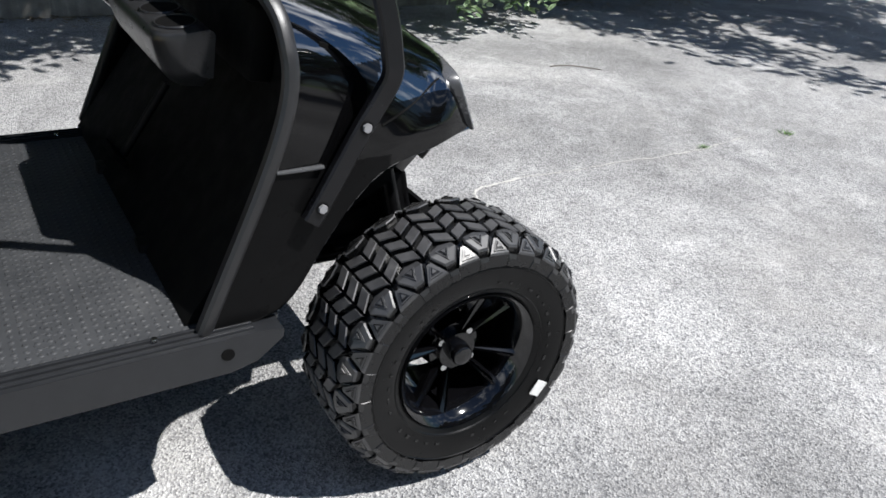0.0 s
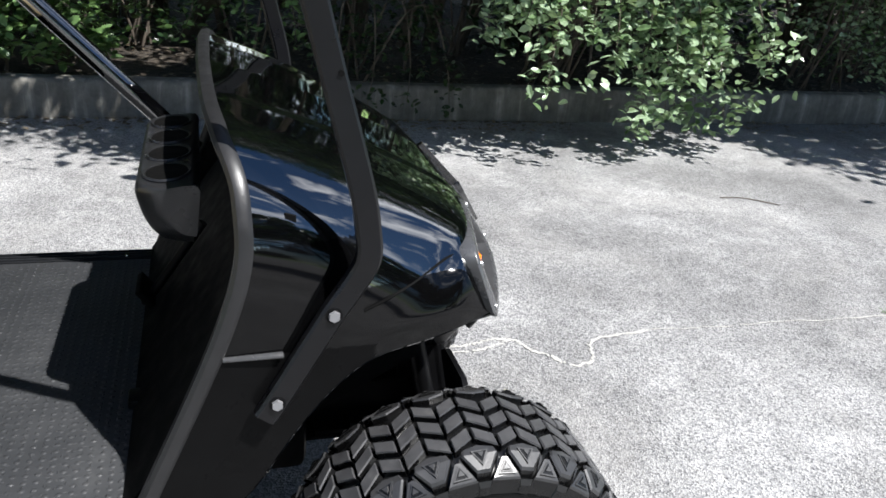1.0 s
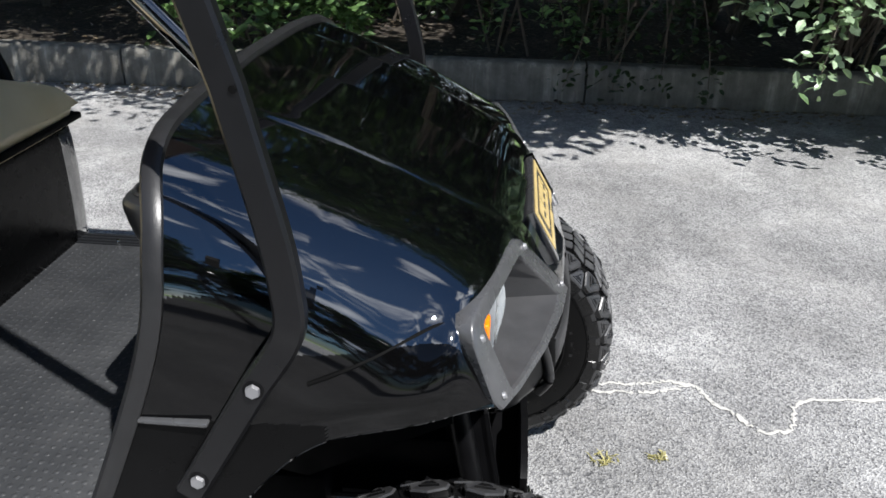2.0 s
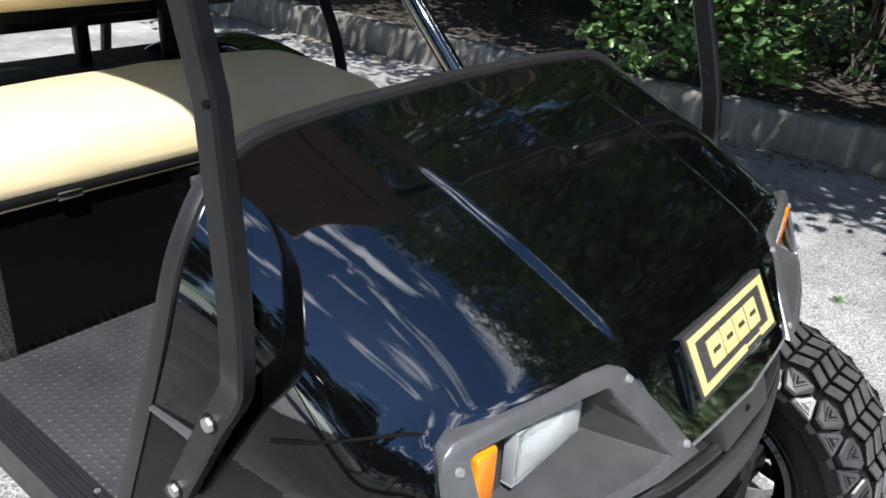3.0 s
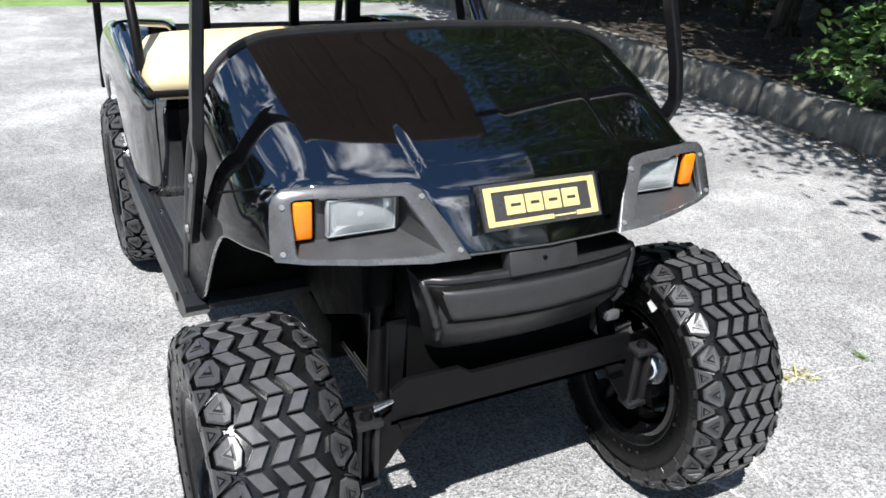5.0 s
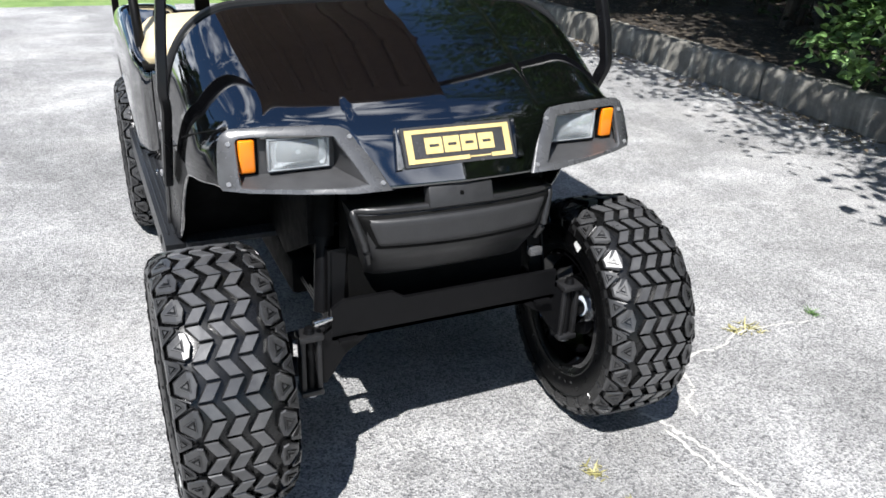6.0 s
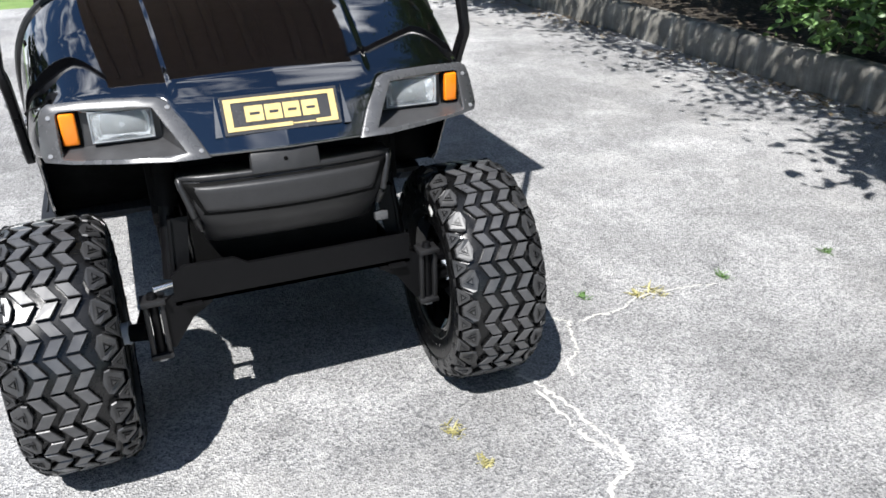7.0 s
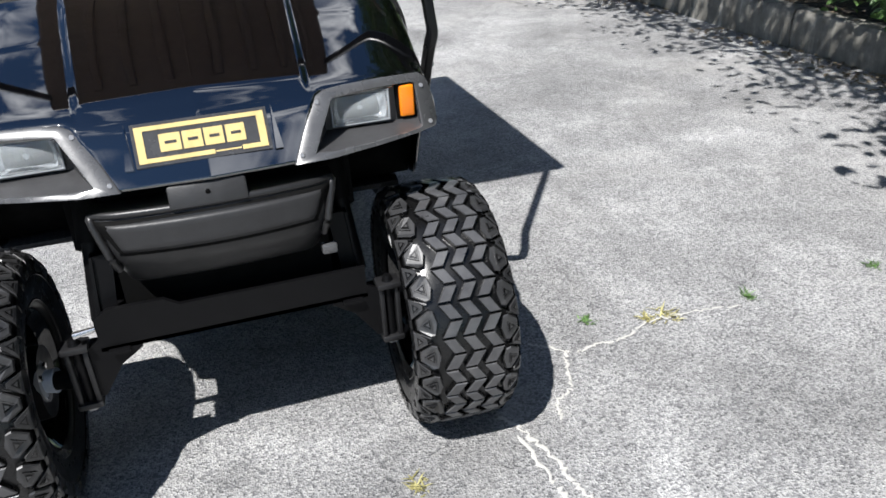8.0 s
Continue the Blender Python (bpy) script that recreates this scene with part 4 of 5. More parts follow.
for s in (-1, 1):
    secs = [smooth_line([(x, s * y, z) for x, y, z in row], 4) for row in FL]
    cols_f = np.array([smooth_line([q[j] for q in secs], 4) for j in range(len(secs[0]))]).transpose(1, 0, 2)
    a, b = cols_f.shape[:2]
    f = [(i * b + j, i * b + j + 1, (i + 1) * b + j + 1, (i + 1) * b + j) for i in range(a - 1) for j in range(b - 1)]
    ob = link_mesh("rear_fender", cols_f.reshape(-1, 3), f, (GLOSS, FACE), cart, "glossy black rear fender panel", angle=60)
    ob.data.polygons.foreach_set("material_index", [1 if i < 4 else 0 for i in range(a - 1) for j in range(b - 1)])
    sol = ob.modifiers.new("thickness", "SOLIDIFY")
    sol.thickness, sol.offset = .006, -1 if s > 0 else 1
    v, f = ribbon(cols_f[:, 0], circle(.006, 8))
    link_mesh("fender_lip", v, f, GLOSS, ob)
part("rear_deck", soften(box((-.86, 0, .70), (.50, .98, .28)), .03), INNER, cart)


# seats
def cushion(x0, x1, y0, y1, z0, z1, puff, nx=14, ny=26, tip=0.0):
    """A puffed pad with rounded edges."""
    v, f = [], []
    for side in (0, 1):
        for i in range(nx + 1):
            for j in range(ny + 1):
                u, w = i / nx * 2 - 1, j / ny * 2 - 1
                r = max(abs(u), abs(w))
                edge = (1 - abs(u) ** 7) * (1 - abs(w) ** 9)
                soft_u = math.copysign(abs(u) ** .8, u) * (1 - .02 * (1 - edge))
                x = (x0 + x1) / 2 + (x1 - x0) / 2 * soft_u * (.985 + .015 * edge)
                y = (y0 + y1) / 2 + (y1 - y0) / 2 * math.copysign(abs(w) ** .8, w) * (.985 + .015 * edge)
                if side == 0:
                    z = z0 + (z1 - z0) * (.42 + .58 * edge ** .45) + puff * (1 - u * u) * (1 - w * w) + tip * u
                    z += .004 * noise.noise((x * 7, y * 6, 1.7)) * (1 + 2 * r ** 4)
                else:
                    z = z0 + (z1 - z0) * .42 * (1 - min(1, edge * 8))
                v.append((x, y, z))
    per = (nx + 1) * (ny + 1)
    for side in (0, 1):
        for i in range(nx):
            for j in range(ny):
                q = [side * per + i * (ny + 1) + j, side * per + (i + 1) * (ny + 1) + j, side * per + (i + 1) * (ny + 1) + j + 1, side * per + i * (ny + 1) + j + 1]
                f.append(q if side == 0 else q[::-1])
    border = [i * (ny + 1) for i in range(nx + 1)] + [nx * (ny + 1) + j for j in range(1, ny + 1)] + [i * (ny + 1) + ny for i in range(nx - 1, -1, -1)] + [j for j in range(ny - 1, 0, -1)]
    for a, b in zip(border, border[1:] + border[:1]):
        f.append((a, b, b + per, a + per))
    return v, f


v, f = cushion(-.63, -.158, -.558, .558, .782, .905, .022)
seat = link_mesh("seat_cushion", v, f, VINYL, cart, "smooth tan vinyl bench seat cushion", angle=70)
part("seat_base", soften(box((-.395, 0, .803), (.46, 1.11, .018)), .006), INNER, cart)
part("latch", soften(box((-.166, -.33, .797), (.012, .05, .016)), .003), CHROME, cart)
# front backrest and the rear-facing seat behind it on a black steel frame
v, f = cushion(-.12, .12, -.46, .50, -.06, .06, .012)
turn = Matrix.Translation((-.72, -.02, 1.155)) @ Matrix.Rotation(radians(80), 4, "Y")
link_mesh("backrest", [turn @ Vector(p) for p in v], f, VINYL, cart, "tan vinyl backrest pad", angle=70)
for y in (-.27, .30):
    part("backrest_post", soften(box((-.78, y, .98), (.03, .055, .36)), .004), STEEL, cart)
for y in (-.26, .11):
    part("frame_post", soften(box((-.92, y, .94), (.035, .035, .30)), .004), STEEL, cart)
part("frame_beam", soften(box((-.82, .05, 1.03), (.04, .98, .07)), .004), STEEL, cart)
part("frame_rail", soften(box((-.98, -.1, .958), (.04, 1.05, .04)), .004), STEEL, cart)
part("rear_rail", soften(box((-1.15, -.545, 1.0), (.62, .035, .06)), .004), STEEL, cart)
v, f = cushion(-1.45, -1.02, -.50, .50, 1.01, 1.09, .02)
link_mesh("rear_seat_cushion", v, f, VINYL, cart, "tan vinyl rear seat cushion", angle=70)
part("rear_strut", soften(box((-1.58, -.545, .86), (.03, .03, .80), 0, spin_turn(12, "Y")), .003), STEEL, cart)
part("rear_strut", soften(box((-1.58, .545, .86), (.03, .03, .80), 0, spin_turn(12, "Y")), .003), STEEL, cart)
part("rear_step", soften(box((-1.20, 0, .50), (.16, .9, .03)), .006), STEEL, cart)
part("hitch_plate", soften(box((-.93, -.56, .60), (.05, .05, .018)), .003), BLUE, cart, "pale bare steel bracket")
# arm rails beside the bench
for s in (-1, 1):
    tube("arm_rail", [(-.33, s * .545, .80), (-.345, s * .547, .90), (-.39, s * .55, 1.01), (-.46, s * .555, 1.10), (-.54, s * .558, 1.135), (-.64, s * .552, 1.145), (-.72, s * .53, 1.14), (-.77, s * .47, 1.13)], .0155, STEEL, cart, "black bent-tube arm rail")


# wheels
def tread_block(bm, outline, r_in, r_out, shrink=0.86, slot=0, chamfer=0.0):
    """A rubber block: outline of (angle, across) pairs; radii as functions of across."""
    c = np.mean(outline, axis=0)
    lo = [bm.verts.new((r_in(y) * math.cos(t), y, r_in(y) * math.sin(t))) for t, y in outline]
    n = len(lo)
    rings = [lo]
    for inset, sink in ((shrink, chamfer), (shrink * .9, 0.0)) if chamfer else ((shrink, 0.0),):
        ring = []
        for t, y in outline:
            t2, y2 = c[0] + (t - c[0]) * inset, c[1] + (y - c[1]) * inset
            r = r_out(y2) - sink
            ring.append(bm.verts.new((r * math.cos(t2), y2, r * math.sin(t2))))
        rings.append(ring)
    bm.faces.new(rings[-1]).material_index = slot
    # block walls take the dark tone, so the shade between blocks is painted
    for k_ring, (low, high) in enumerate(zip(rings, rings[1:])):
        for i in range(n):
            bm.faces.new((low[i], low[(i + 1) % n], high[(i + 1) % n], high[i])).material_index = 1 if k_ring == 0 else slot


def shaded_triangle(bm, outline, proud):
    """A triangular frame a little proud of its block, recess shade painted dark inside, with a small core left
    standing.
    """
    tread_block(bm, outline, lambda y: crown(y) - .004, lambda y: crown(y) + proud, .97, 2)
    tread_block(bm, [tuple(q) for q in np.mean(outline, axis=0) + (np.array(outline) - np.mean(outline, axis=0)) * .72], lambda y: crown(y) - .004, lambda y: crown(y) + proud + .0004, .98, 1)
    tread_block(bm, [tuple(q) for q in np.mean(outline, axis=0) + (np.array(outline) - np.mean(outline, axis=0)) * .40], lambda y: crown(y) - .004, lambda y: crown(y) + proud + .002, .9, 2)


def crown(y):
    """The radius of the tread at a place across it."""
    a = abs(y)
    return WHEEL_R - .004 * (a / .09) ** 2 - 13.0 * max(0, a - .082) ** 2


def make_wheel():
    """A wheel with its outer face to -y, axle along y, centred at its hub."""
    R = WHEEL_R
    bm = rod((0, .10, 0), (0, -.055, 0), .05, .045, 24)
    wheel = part("wheel", bm, RIM, None, "knobbly black tyre on gloss black alloy wheel")
    # carcass
    side_prof = side = [(.168, .098), (.178, .108), (.20, .116), (.235, .122), (.262, .121), (.276, .114), (.286, .100), (.294, .06), (.296, 0)]
    prof = side + [(r, -y) for r, y in side[-2::-1]]
    v, f = lathe(prof, 72)
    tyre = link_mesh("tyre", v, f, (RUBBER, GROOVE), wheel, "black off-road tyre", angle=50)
    # carcass under the tread gets the groove tone, shade put into its colour
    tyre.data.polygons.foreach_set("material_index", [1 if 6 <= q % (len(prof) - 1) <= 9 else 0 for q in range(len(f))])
    for r in (.186, .243):
        for s in (-1, 1):
            y0 = np.interp(r, [p[0] for p in side[:5]], [p[1] for p in side[:5]])
            ring_v, ring_f = lathe([(r - .003, s * (y0 - .001)), (r, s * (y0 + .0022)), (r + .003, s * (y0 + .001))], 72)
            link_mesh("sidewall_ring", ring_v, ring_f, RUBBER, wheel)
    bm = bmesh.new()
    N = 24
    dt = 2 * math.pi / N
    base = lambda y: crown(y) - .018  # noqa: E731
    for i in range(N):
        t = i * dt
        # two rows of three slanted blocks, leaning opposite ways, make the zigzag
        for k_col in range(3):
            y0, w, sh, g = -.0775 + k_col * .0455, .0285, .0225, dt * .03
            for ta, tb, ya, yb in ((t + g, t + dt / 2 - g, y0, y0 + sh), (t + dt / 2 + g, t + dt - g, y0 + sh, y0)):
                tread_block(bm, [(ta, ya), (tb, yb), (tb, yb + w), (ta, ya + w)], base, crown, .98, 0, .003)
        # shoulder: broad blocks that narrow towards the sidewall, between them triangles that narrow towards the tread,
        # each with a triangle coloured dark like a shaded recess and a core left standing, parted by a winding rib
        for s, c in ((1, t), (-1, t + dt / 2)):
            broad = [(c - dt * .16, s * .1165), (c - dt * .40, s * .090), (c - dt * .36, s * .078), (c, s * .0705), (c + dt * .36, s * .078), (c + dt * .40, s * .090), (c + dt * .16, s * .1165)]
            tread_block(bm, broad, lambda y: crown(y) - .022, crown, .96, 2, .003)
            shaded_triangle(bm, [(c - dt * .19, s * .086), (c + dt * .19, s * .086), (c, s * .1095)], .0016)
            w0 = c + dt * .5
            wedge = [(w0 - dt * .36, s * .1245), (w0 - dt * .30, s * .1195), (w0 - dt * .07, s * .0965), (w0 + dt * .07, s * .0965), (w0 + dt * .30, s * .1195), (w0 + dt * .36, s * .1245)]
            tread_block(bm, wedge, lambda y: crown(y) - .030, lambda y: crown(y) - .001, .95, 2, .003)
            shaded_triangle(bm, [(w0 - dt * .20, s * .1205), (w0 + dt * .20, s * .1205), (w0, s * .1025)], .0008)
            # the rib that climbs from the sidewall between the blocks
            for o in (-1, 1):
                rib = [(c + o * dt * .235, s * .1185), (c + o * dt * .285, s * .1185), (c + o * dt * .465, s * .0885), (c + o * dt * .435, s * .0835)]
                tread_block(bm, rib, lambda y: crown(y) - .030, lambda y: crown(y) - .0075, .85, 3)
            lug = [(c - dt * .14, s * .1262), (c - dt * .17, s * .1225), (c + dt * .17, s * .1225), (c + dt * .14, s * .1262)]
            tread_block(bm, lug, lambda y: crown(s * .1225) - .032, lambda y: crown(s * .1225) - .006 - 3 * max(0, abs(y) - .1225), .9, 3)
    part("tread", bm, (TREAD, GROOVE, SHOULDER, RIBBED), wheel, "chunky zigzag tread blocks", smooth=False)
    # rim barrel, lip, spokes
    rv, rf = lathe([(.160, .105), (.170, .100), (.166, .09), (.145, .07), (.140, -.06), (.150, -.085), (.166, -.094), (.171, -.100), (.168, -.108), (.162, -.104), (.152, -.093), (.136, -.062), (.132, .06), (.128, .075)], 64)
    link_mesh("rim", rv, rf, RIM, wheel, "deep gloss black rim", angle=35)
    bm = bmesh.new()
    mark = random.Random(4)
    for side in (-1, 1):
        for r, n_bar, long in ((.247, 60, .010), (.205, 40, .012)):
            for i in range(n_bar):
                if noise.noise((i * .21, r * 40, side)) < -.05:
                    continue
                a = 2 * math.pi * i / n_bar
                y0 = side * (np.interp(r, [p[0] for p in side_prof[:5]], [p[1] for p in side_prof[:5]]) + .0008)
                rot_bar = Matrix.Rotation(-a, 3, "Y")
                add_box(bm, rot_bar @ Vector((r, y0, 0)), (mark.uniform(.004, .008), .002, long * mark.uniform(.5, 1)), 0, rot_bar)
    tagged(part("raised_bars", bm, GROOVE, wheel, smooth=False), "raised moulded bars round the sidewall", kind="stuff")
    for i in range(8):
        a = math.pi / 2 * (i // 2) + radians(80) + (radians(16) if i % 2 else -radians(16))
        rot = Matrix.Rotation(-a, 4, "Y")
        bm = bmesh.new()
        for o in (-1, 1):
            pts = [(.036, -.046, o * .0022), (.150, -.086, o * .003), (.152, -.080, o * .0105), (.04, -.030, o * .008)]
            lo = [bm.verts.new(rot @ Vector(p)) for p in pts]
            hi = [bm.verts.new(rot @ Vector((p[0], p[1] + .022, p[2] - o * .004))) for p in pts]
            bm.faces.new(lo)
            bm.faces.new(hi[::-1])
            for q in range(4):
                bm.faces.new((lo[q], lo[(q + 1) % 4], hi[(q + 1) % 4], hi[q]))
        part("spoke", soften(bm, .0015, 1), RIM, wheel)
    part("hub_plate", rod((0, .05, 0), (0, -.038, 0), .075, .062, 32), RIM, wheel)
    part("hub_cap", soften(rod((0, -.05, 0), (0, -.082, 0), .028, .023, 28), .004), RIM, wheel)
    for i in range(4):
        a = 2 * math.pi * i / 4 + 1.31
        x, z = .05 * math.cos(a), .05 * math.sin(a)
        part("lug_nut", rod((x, -.034, z), (x, -.052, z), .0105, .0085, 6), CHROME, wheel, "bright lug nut")
    return wheel


front_right = make_wheel()
front_right.parent = cart
front_right.matrix_basis = pose(.891, -TRACK, WHEEL_R, 0, 20, 0)
for x, y, turn_z, spin in ((.910, .497, 177, 67), (AXLE_R, -.50, 0, 5), (AXLE_R, .50, 180, 40)):
    copy_thing(front_right, pose(x, y, WHEEL_R, 0, 0, turn_z) @ pose(0, 0, 0, 0, spin, 0))

# paper labels left on two of the tyres
for owner, r, a, s in ((front_right, .232, -12, -1),):
    t = radians(a)
    turn = Matrix.Rotation(-t, 4, "Y")
    pad = part("sticker", box((r, s * .1235, 0), (.034, .0016, .040), 0), PAPER, owner, "small white paper sticker")
    pad.matrix_basis = turn
part("sticker", box((.968, .372, .538), (.026, .0016, .036), 0, spin_turn(35, "Y")), PAPER, cart, "white paper label on the inner tyre wall")
part("latch_box", soften(box((-.168, -.03, .735), (.035, .06, .05)), .006), MASK, cart, "grey selector switch box")
part("selector_lever", soften(box((-.158, -.03, .758), (.03, .018, .012), 0, spin_turn(-25, "Y")), .003), INNER, cart)


# ---- planting: shrubs behind the kerb, trees above ----
def leaf_cloud(rng, centres, count, size, spread, flat=0.5, droop=0.3):
    """Many folded leaves scattered round the given twig points. Returns verts and faces."""
    dice = np.random.RandomState(rng.randrange(1 << 30))
    c = np.array([tuple(q) for q in centres])[dice.randint(0, len(centres), count)]
    p = c + dice.normal(0, 1, (count, 3)) * (spread, spread, spread * 0.8)
    p = p[~(((p[:, 2] < 0.27) & (p[:, 1] > KERB_Y - 0.05)) | (p[:, 2] < 0.02))]
    n = len(p)
    a = dice.uniform(0, 2 * np.pi, n)
    way = np.stack([np.cos(a), np.sin(a), dice.uniform(-0.9, 0.5, n) * (droop + 0.4)], 1)
    way /= np.linalg.norm(way, axis=1)[:, None]
    side = np.cross(way, np.stack([dice.normal(0, flat, n), dice.normal(0, flat, n), np.ones(n)], 1))
    side /= np.linalg.norm(side, axis=1)[:, None]
    up = np.cross(side, way)
    s = (size * dice.uniform(0.6, 1.25, n))[:, None]
    v = np.stack([p, p + s * (way * 0.3 + side * 0.24 + up * 0.05), p + s * (way * 0.68 + side * 0.25 + up * 0.05), p + s * (way - up * 0.08),
                  p + s * (way * 0.68 - side * 0.25 + up * 0.05), p + s * (way * 0.3 - side * 0.24 + up * 0.05), p + s * way * 0.5], 1).reshape(-1, 3)
    k = np.arange(n)[:, None, None] * 7
    f = (k + np.array([(q, (q + 1) % 6, 6) for q in range(6)])[None]).reshape(-1, 3)
    return v.tolist(), f.tolist()


def branch_mesh(lines):
    v, f = [], []
    for pts, r0, r1 in lines:
        line = smooth_line(pts, 4)
        k = len(v)
        seg = 7
        for i, p in enumerate(line):
            way = Vector(line[min(i + 1, len(line) - 1)] - line[max(i - 1, 0)]).normalized()
            a = way.orthogonal().normalized()
            b = way.cross(a)
            r = r0 + (r1 - r0) * i / (len(line) - 1)
            v += [Vector(p) + (a * math.cos(2 * math.pi * q / seg) + b * math.sin(2 * math.pi * q / seg)) * r for q in range(seg)]
        for i in range(len(line) - 1):
            for q in range(seg):
                f.append((k + i * seg + q, k + i * seg + (q + 1) % seg, k + (i + 1) * seg + (q + 1) % seg, k + (i + 1) * seg + q))
    return v, f


def shrub(base, width, depth, height, leaves, size, seed, label, mat=None, skirt=0.35):
    """A many-stemmed shrub, leafy from a little above the ground to its top."""
    rng = random.Random(seed)
    base = Vector(base)
    lines, tips = [], []
    for _ in range(10):
        a, r = rng.uniform(0, 2 * math.pi), rng.uniform(0.3, 1.0)
        end = base + Vector((math.cos(a) * width * r, math.sin(a) * depth * r, rng.uniform(0.5, 1.0) * height))
        mid = base.lerp(end, 0.5) + Vector((rng.gauss(0, .08), rng.gauss(0, .08), height * 0.1))
        lines.append(([base + Vector((rng.gauss(0, .05), rng.gauss(0, .05), 0)), mid, end], 0.011, 0.003))
        tips += [mid.lerp(end, q / 5) + Vector((rng.gauss(0, .1), rng.gauss(0, .1), rng.gauss(0, .08))) for q in range(6)]
    for _ in range(80):
        a, r = rng.uniform(0, 2 * math.pi), math.sqrt(rng.uniform(0.15, 1.0))
        tips.append(base + Vector((math.cos(a) * width * r, math.sin(a) * depth * r, rng.uniform(skirt * height * 0.3, height * 0.95))))
    v, f = branch_mesh(lines)
    ob = tagged(link_mesh("shrub", v, f, BARK), label, "shrub", "shrubs behind the kerb")
    v, f = leaf_cloud(rng, tips, leaves, size, 0.06 + 0.05 * width)
    tagged(link_mesh("foliage", v, f, mat or LEAF, ob, smooth=False), kind="stuff")
    return ob


def drooping_shrub(base, sprays, size, seed, label, per=70, mat=None):
    """Arching stems that hang over the kerb: each spray is (start height, out x, out y, tip height)."""
    rng = random.Random(seed)
    base = Vector(base)
    lines, tips = [], []
    for top, dx, dy, end_z in sprays:
        start = base + Vector((rng.gauss(0, .15), rng.gauss(0, .1), 0))
        peak = Vector((base.x + dx * 0.7, base.y + dy * 0.7, top))
        end = Vector((base.x + dx, base.y + dy, end_z))
        lines.append(([start, start.lerp(peak, 0.6) + Vector((0, 0, 0.2)), peak, peak.lerp(end, 0.55) + Vector((0.03, -0.03, 0)), end], 0.010, 0.002))
        line = smooth_line(lines[-1][0], 5)
        tips += [Vector(p) for p in line[8:]] + [Vector(p) + Vector((rng.gauss(0, .08), rng.gauss(0, .08), rng.gauss(0, .06))) for p in line[11:]]
    v, f = branch_mesh(lines)
    ob = tagged(link_mesh("shrub", v, f, BARK), label, "shrub", "shrubs behind the kerb")
    v, f = leaf_cloud(rng, tips, per * len(sprays), size, 0.05, 0.7, 0.6)
    tagged(link_mesh("foliage", v, f, mat or LEAF, ob, smooth=False), kind="stuff")
    return ob


def tree(base, crown_at, crown_size, leaves, size, seed, label, trunk=0.11, row="trees over the planting bed", limbs=30, loose=0.16):
    """A tree with a wide crown: limbs into an uneven ellipsoid of leaf clumps with gaps between them."""
    rng = random.Random(seed)
    top = Vector(crown_at)
    lines, tips = [([base, Vector(base).lerp(top, 0.5) + Vector((rng.gauss(0, .15), 0.4, 0.3)), top], trunk, trunk * 0.45)], []
    for _ in range(limbs):
        d = Vector((rng.gauss(0, 1), rng.gauss(0, 1), rng.gauss(0, 0.7))).normalized() * rng.uniform(0.35, 1.0) ** 0.5
        end = top + Vector((d.x * crown_size[0], d.y * crown_size[1], d.z * crown_size[2]))
        start = Vector(base).lerp(top, rng.uniform(0.75, 1.0))
        lines.append(([start, start.lerp(end, 0.5) + Vector((0, 0, 0.15)), end], trunk * 0.25, 0.006))
        tips += [end + Vector((rng.gauss(0, .16), rng.gauss(0, .16), rng.gauss(0, .1))) for _ in range(4)] + [start.lerp(end, 0.7)]
    v, f = branch_mesh(lines)
    ob = tagged(link_mesh("tree", v, f, BARK), label, "tree", row)
    v, f = leaf_cloud(rng, tips, leaves, size, loose)
    tagged(link_mesh("crown", v, f, LEAF_TREE, ob, smooth=False), kind="stuff")
    return ob


GREEN = "leafy green shrub with small rounded leaves behind the kerb"
DEEP = "dense dark green shrub in the shaded planting bed"
rng = random.Random(11)
# bright sprays hanging over the kerb
sprays = []
for i in range(26):
    dx = -.95 + 2.0 * i / 25 + rng.uniform(-.1, .1)
    hang = rng.uniform(.12, .3) if i in (12, 13, 18, 20, 22, 24) else rng.uniform(.45, 1.0)
    sprays.append((rng.uniform(1.35, 2.0), dx, rng.uniform(-1.5, -.95), hang))
drooping_shrub((3.05, 4.15, .22), sprays, .076, 1, "bright green shrub drooping over the kerb", 190, LEAF_PALE)
drooping_shrub((5.6, 4.2, .22), [(rng.uniform(1.3, 1.9), -.6 + 1.3 * i / 11, rng.uniform(-.8, -.45), rng.uniform(.25, .9)) for i in range(12)], .06, 2, "green shrub leaning out over the kerb", 100, LEAF_PALE)
drooping_shrub((-.86, 4.22, .22), [(.75, -.5, -.3, .40), (.8, -.2, -.35, .35), (.85, .15, -.35, .33), (.7, .45, -.3, .36), (.9, 0, -.25, .6), (.9, .4, -.2, .6), (.85, -.45, -.2, .6), (.7, .7, -.25, .42)], .088, 3, "green shrub spreading to the kerb edge", 190)
drooping_shrub((.75, 4.2, .22), [(.9, -.4, -.25, .5), (.9, 0, -.3, .4), (.95, .35, -.3, .5), (.8, .5, -.3, .4)], .06, 4, GREEN, 90)
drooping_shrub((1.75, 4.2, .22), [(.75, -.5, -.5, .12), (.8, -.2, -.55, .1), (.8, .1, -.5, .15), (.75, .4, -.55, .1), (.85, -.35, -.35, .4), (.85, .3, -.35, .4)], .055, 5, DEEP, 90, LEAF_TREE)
for i, x in enumerate((-.4, 4.5, 6.4, 7.4)):
    shrub((x, 4.45 + rng.uniform(-.1, .15), .22), .55, .38, 1.25 + rng.uniform(-.2, .3), 1500, .062, 10 + i, GREEN)
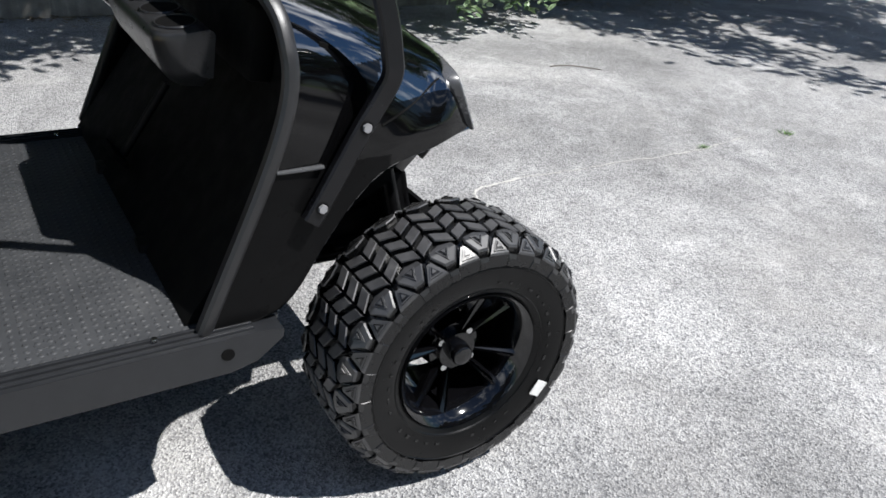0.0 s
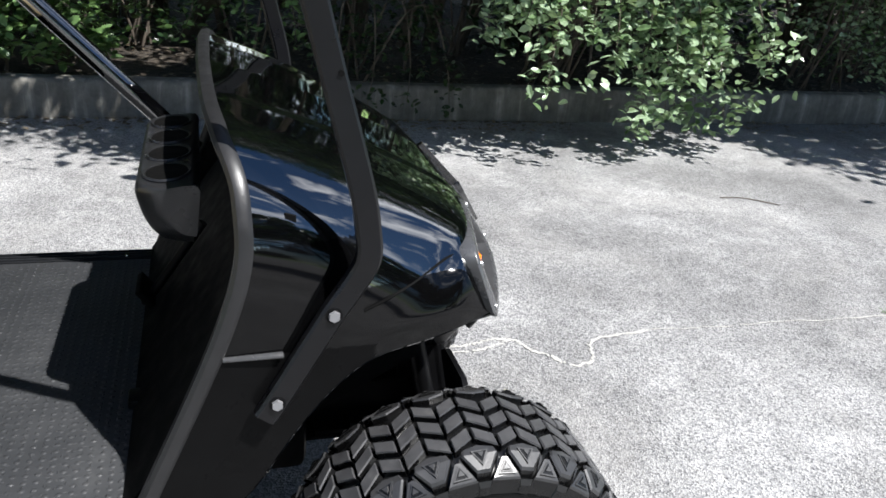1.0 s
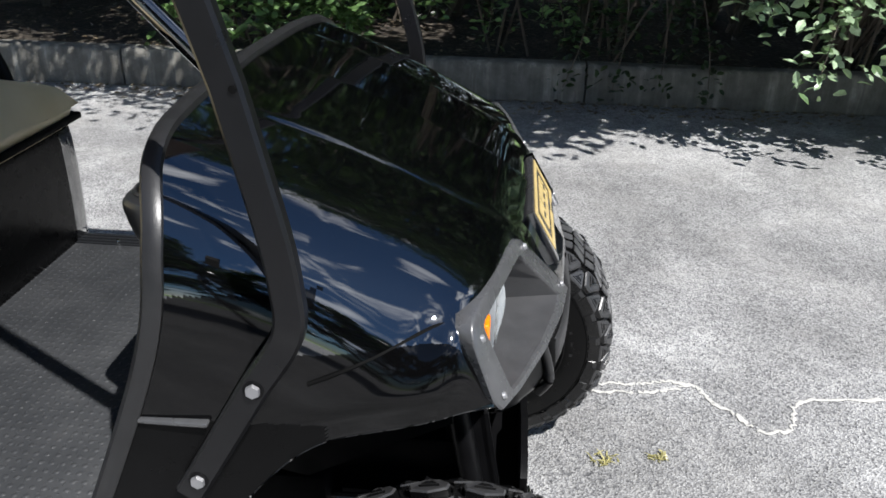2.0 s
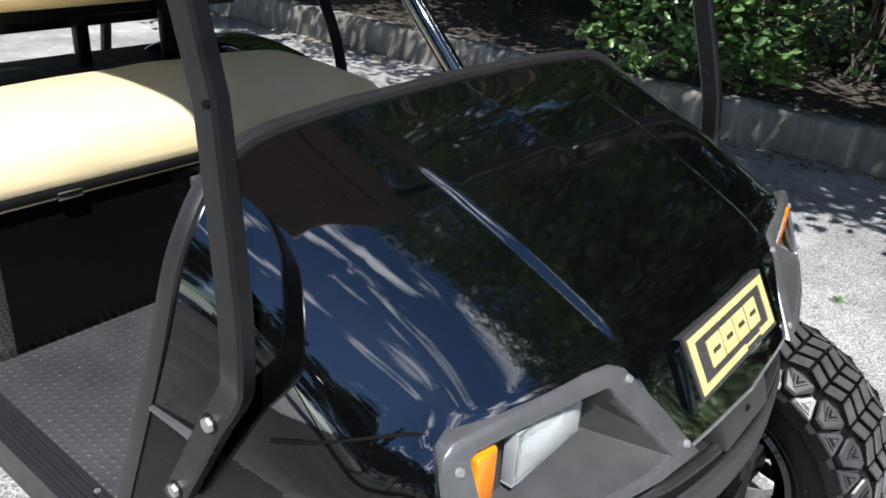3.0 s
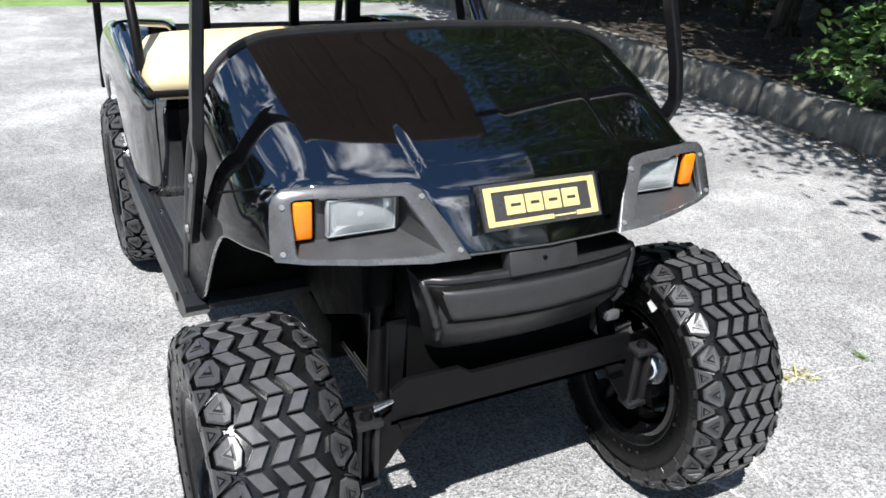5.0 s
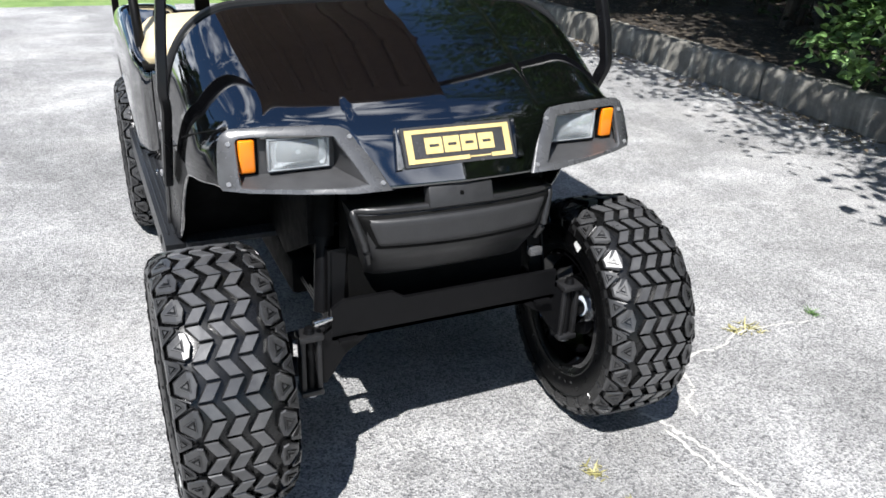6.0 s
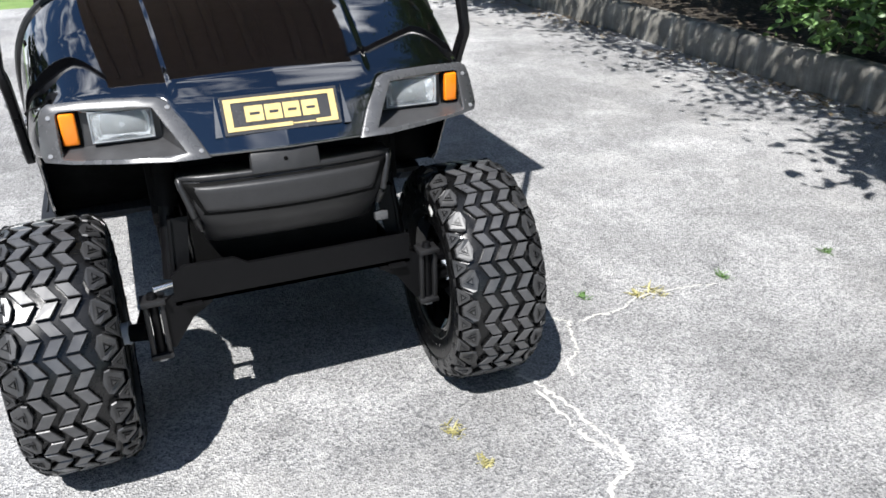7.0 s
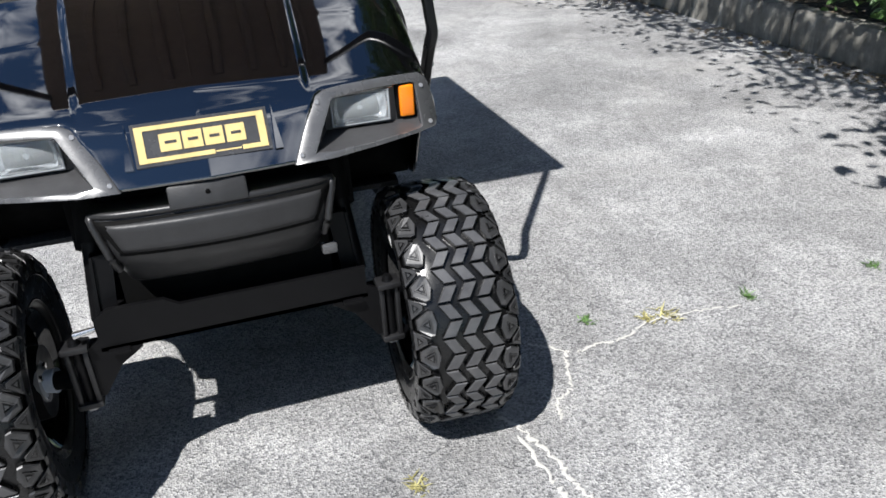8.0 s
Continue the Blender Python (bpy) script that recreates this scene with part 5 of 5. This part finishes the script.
for i in range(15):
    x = -9.5 + i * 1.2 + rng.uniform(-.25, .25)
    y = 5.15 + rng.uniform(-.2, .3) + (0.8 if -4.2 < x < -1.4 else 0)
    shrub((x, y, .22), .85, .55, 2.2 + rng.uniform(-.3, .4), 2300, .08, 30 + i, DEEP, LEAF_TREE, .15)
for i in range(11):
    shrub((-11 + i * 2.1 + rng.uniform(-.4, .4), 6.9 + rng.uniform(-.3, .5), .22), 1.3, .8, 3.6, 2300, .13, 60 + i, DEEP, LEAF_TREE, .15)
shrub((-7.3, 1.25, 0), .55, .4, .5, 700, .09, 90, "low leafy plant at the edge of the grass", LEAF_PALE, .1)
# trees whose crowns reach out over the kerb
TALL = "tall leafy tree reaching over the pavement edge"
for i in range(10):
    x = -8.6 + i * 1.85
    reach = 3.9 if -4.6 < x < -.9 else 4.05 if 2.2 < x < 5.0 else 2.8 if -.8 < x < 2.2 else 3.0
    tree((x + rng.uniform(-.3, .3), 5.6 + rng.uniform(-.2, .4), .2), (x + (1.15 if i == 5 else .6), reach + rng.uniform(-.1, .15), 2.75 + rng.uniform(-.15, .25)), (1.25, 1.1, .6), 2500 if -4.6 < x < -.9 else 5200, .105, 100 + i, TALL, .07)
    tree((x + .9, 6.0, .2), (x + 1.4, 4.9 + rng.uniform(-.2, .2), 3.0 + rng.uniform(-.15, .3)), (1.2, 1.0, .7), 4200, .11, 115 + i, TALL, .07)
for i, x in enumerate((2.4, 3.4, 4.4, 5.4, 6.4, 7.4)):
    tree((x + .2, 5.9, .2), (x, 3.15, 2.5), (.9, .65, .35), 6500, .10, 170 + i, TALL, .07)
for i in range(8):
    shrub((-12 + i * 3.0 + rng.uniform(-.4, .4), 9.2, .22), 1.9, .8, 4.6, 1800, .2, 180 + i, DEEP, LEAF_TREE, .1)
for i in range(8):
    x = -13 + i * 3.4 + rng.uniform(-.5, .5)
    tree((x, 11.5, .1), (x, 11.2, 4.4 + rng.uniform(-.5, .8)), (2.6, 1.6, 3.6), 4200, .36, 220 + i, TALL)
# low boughs that dapple the pavement edge and the kerb
for i in range(5):
    x = -2.0 + i * 1.15 + rng.uniform(-.15, .15)
    tree((x + .3, 5.8, .2), (x, 2.25 + rng.uniform(-.1, .12), 3.0 + rng.uniform(-.1, .15)), (.7, .34, .2), 950, .07, 240 + i, TALL, .05, "trees over the planting bed", 22, .12)
# unseen tree belt added across the pavement to cut sky light, mirrored in paintwork
for i in range(11):
    x = -11 + i * 2.3 + rng.uniform(-.4, .4)
    tree((x, -10.2 + rng.uniform(-.4, .4), 0), (x, -10.3 + rng.uniform(-.5, .5), 4.3 + rng.uniform(-.5, .9)), (1.9, 1.6, 3.7), 4200, .34, 200 + i, "unseen leafy tree added across the pavement to cut sky light", .1, "trees across the pavement")
for i in range(11):
    x = -7.5 + i * 1.9
    tree((x, 6.8 + rng.uniform(-.3, .5), .2), (x, 5.6, 6.5 + rng.uniform(-.5, .8)), (1.7, 1.5, 3.3), 9500, .10, 130 + i, TALL, .11, "trees over the planting bed", 64, .27)
for i, (x, y, cx, cy, cz, sx, sy, sz, n) in enumerate([(8.6, 5.2, 7.9, .9, 4.2, 1.6, 1.4, .8, 5200), (10.5, 5.6, 10.2, 2.0, 4.4, 2.0, 2.0, 1.0, 3600)]):
    tree((x, y, .2), (cx, cy, cz), (sx, sy, sz), n, .12, 150 + i, TALL)
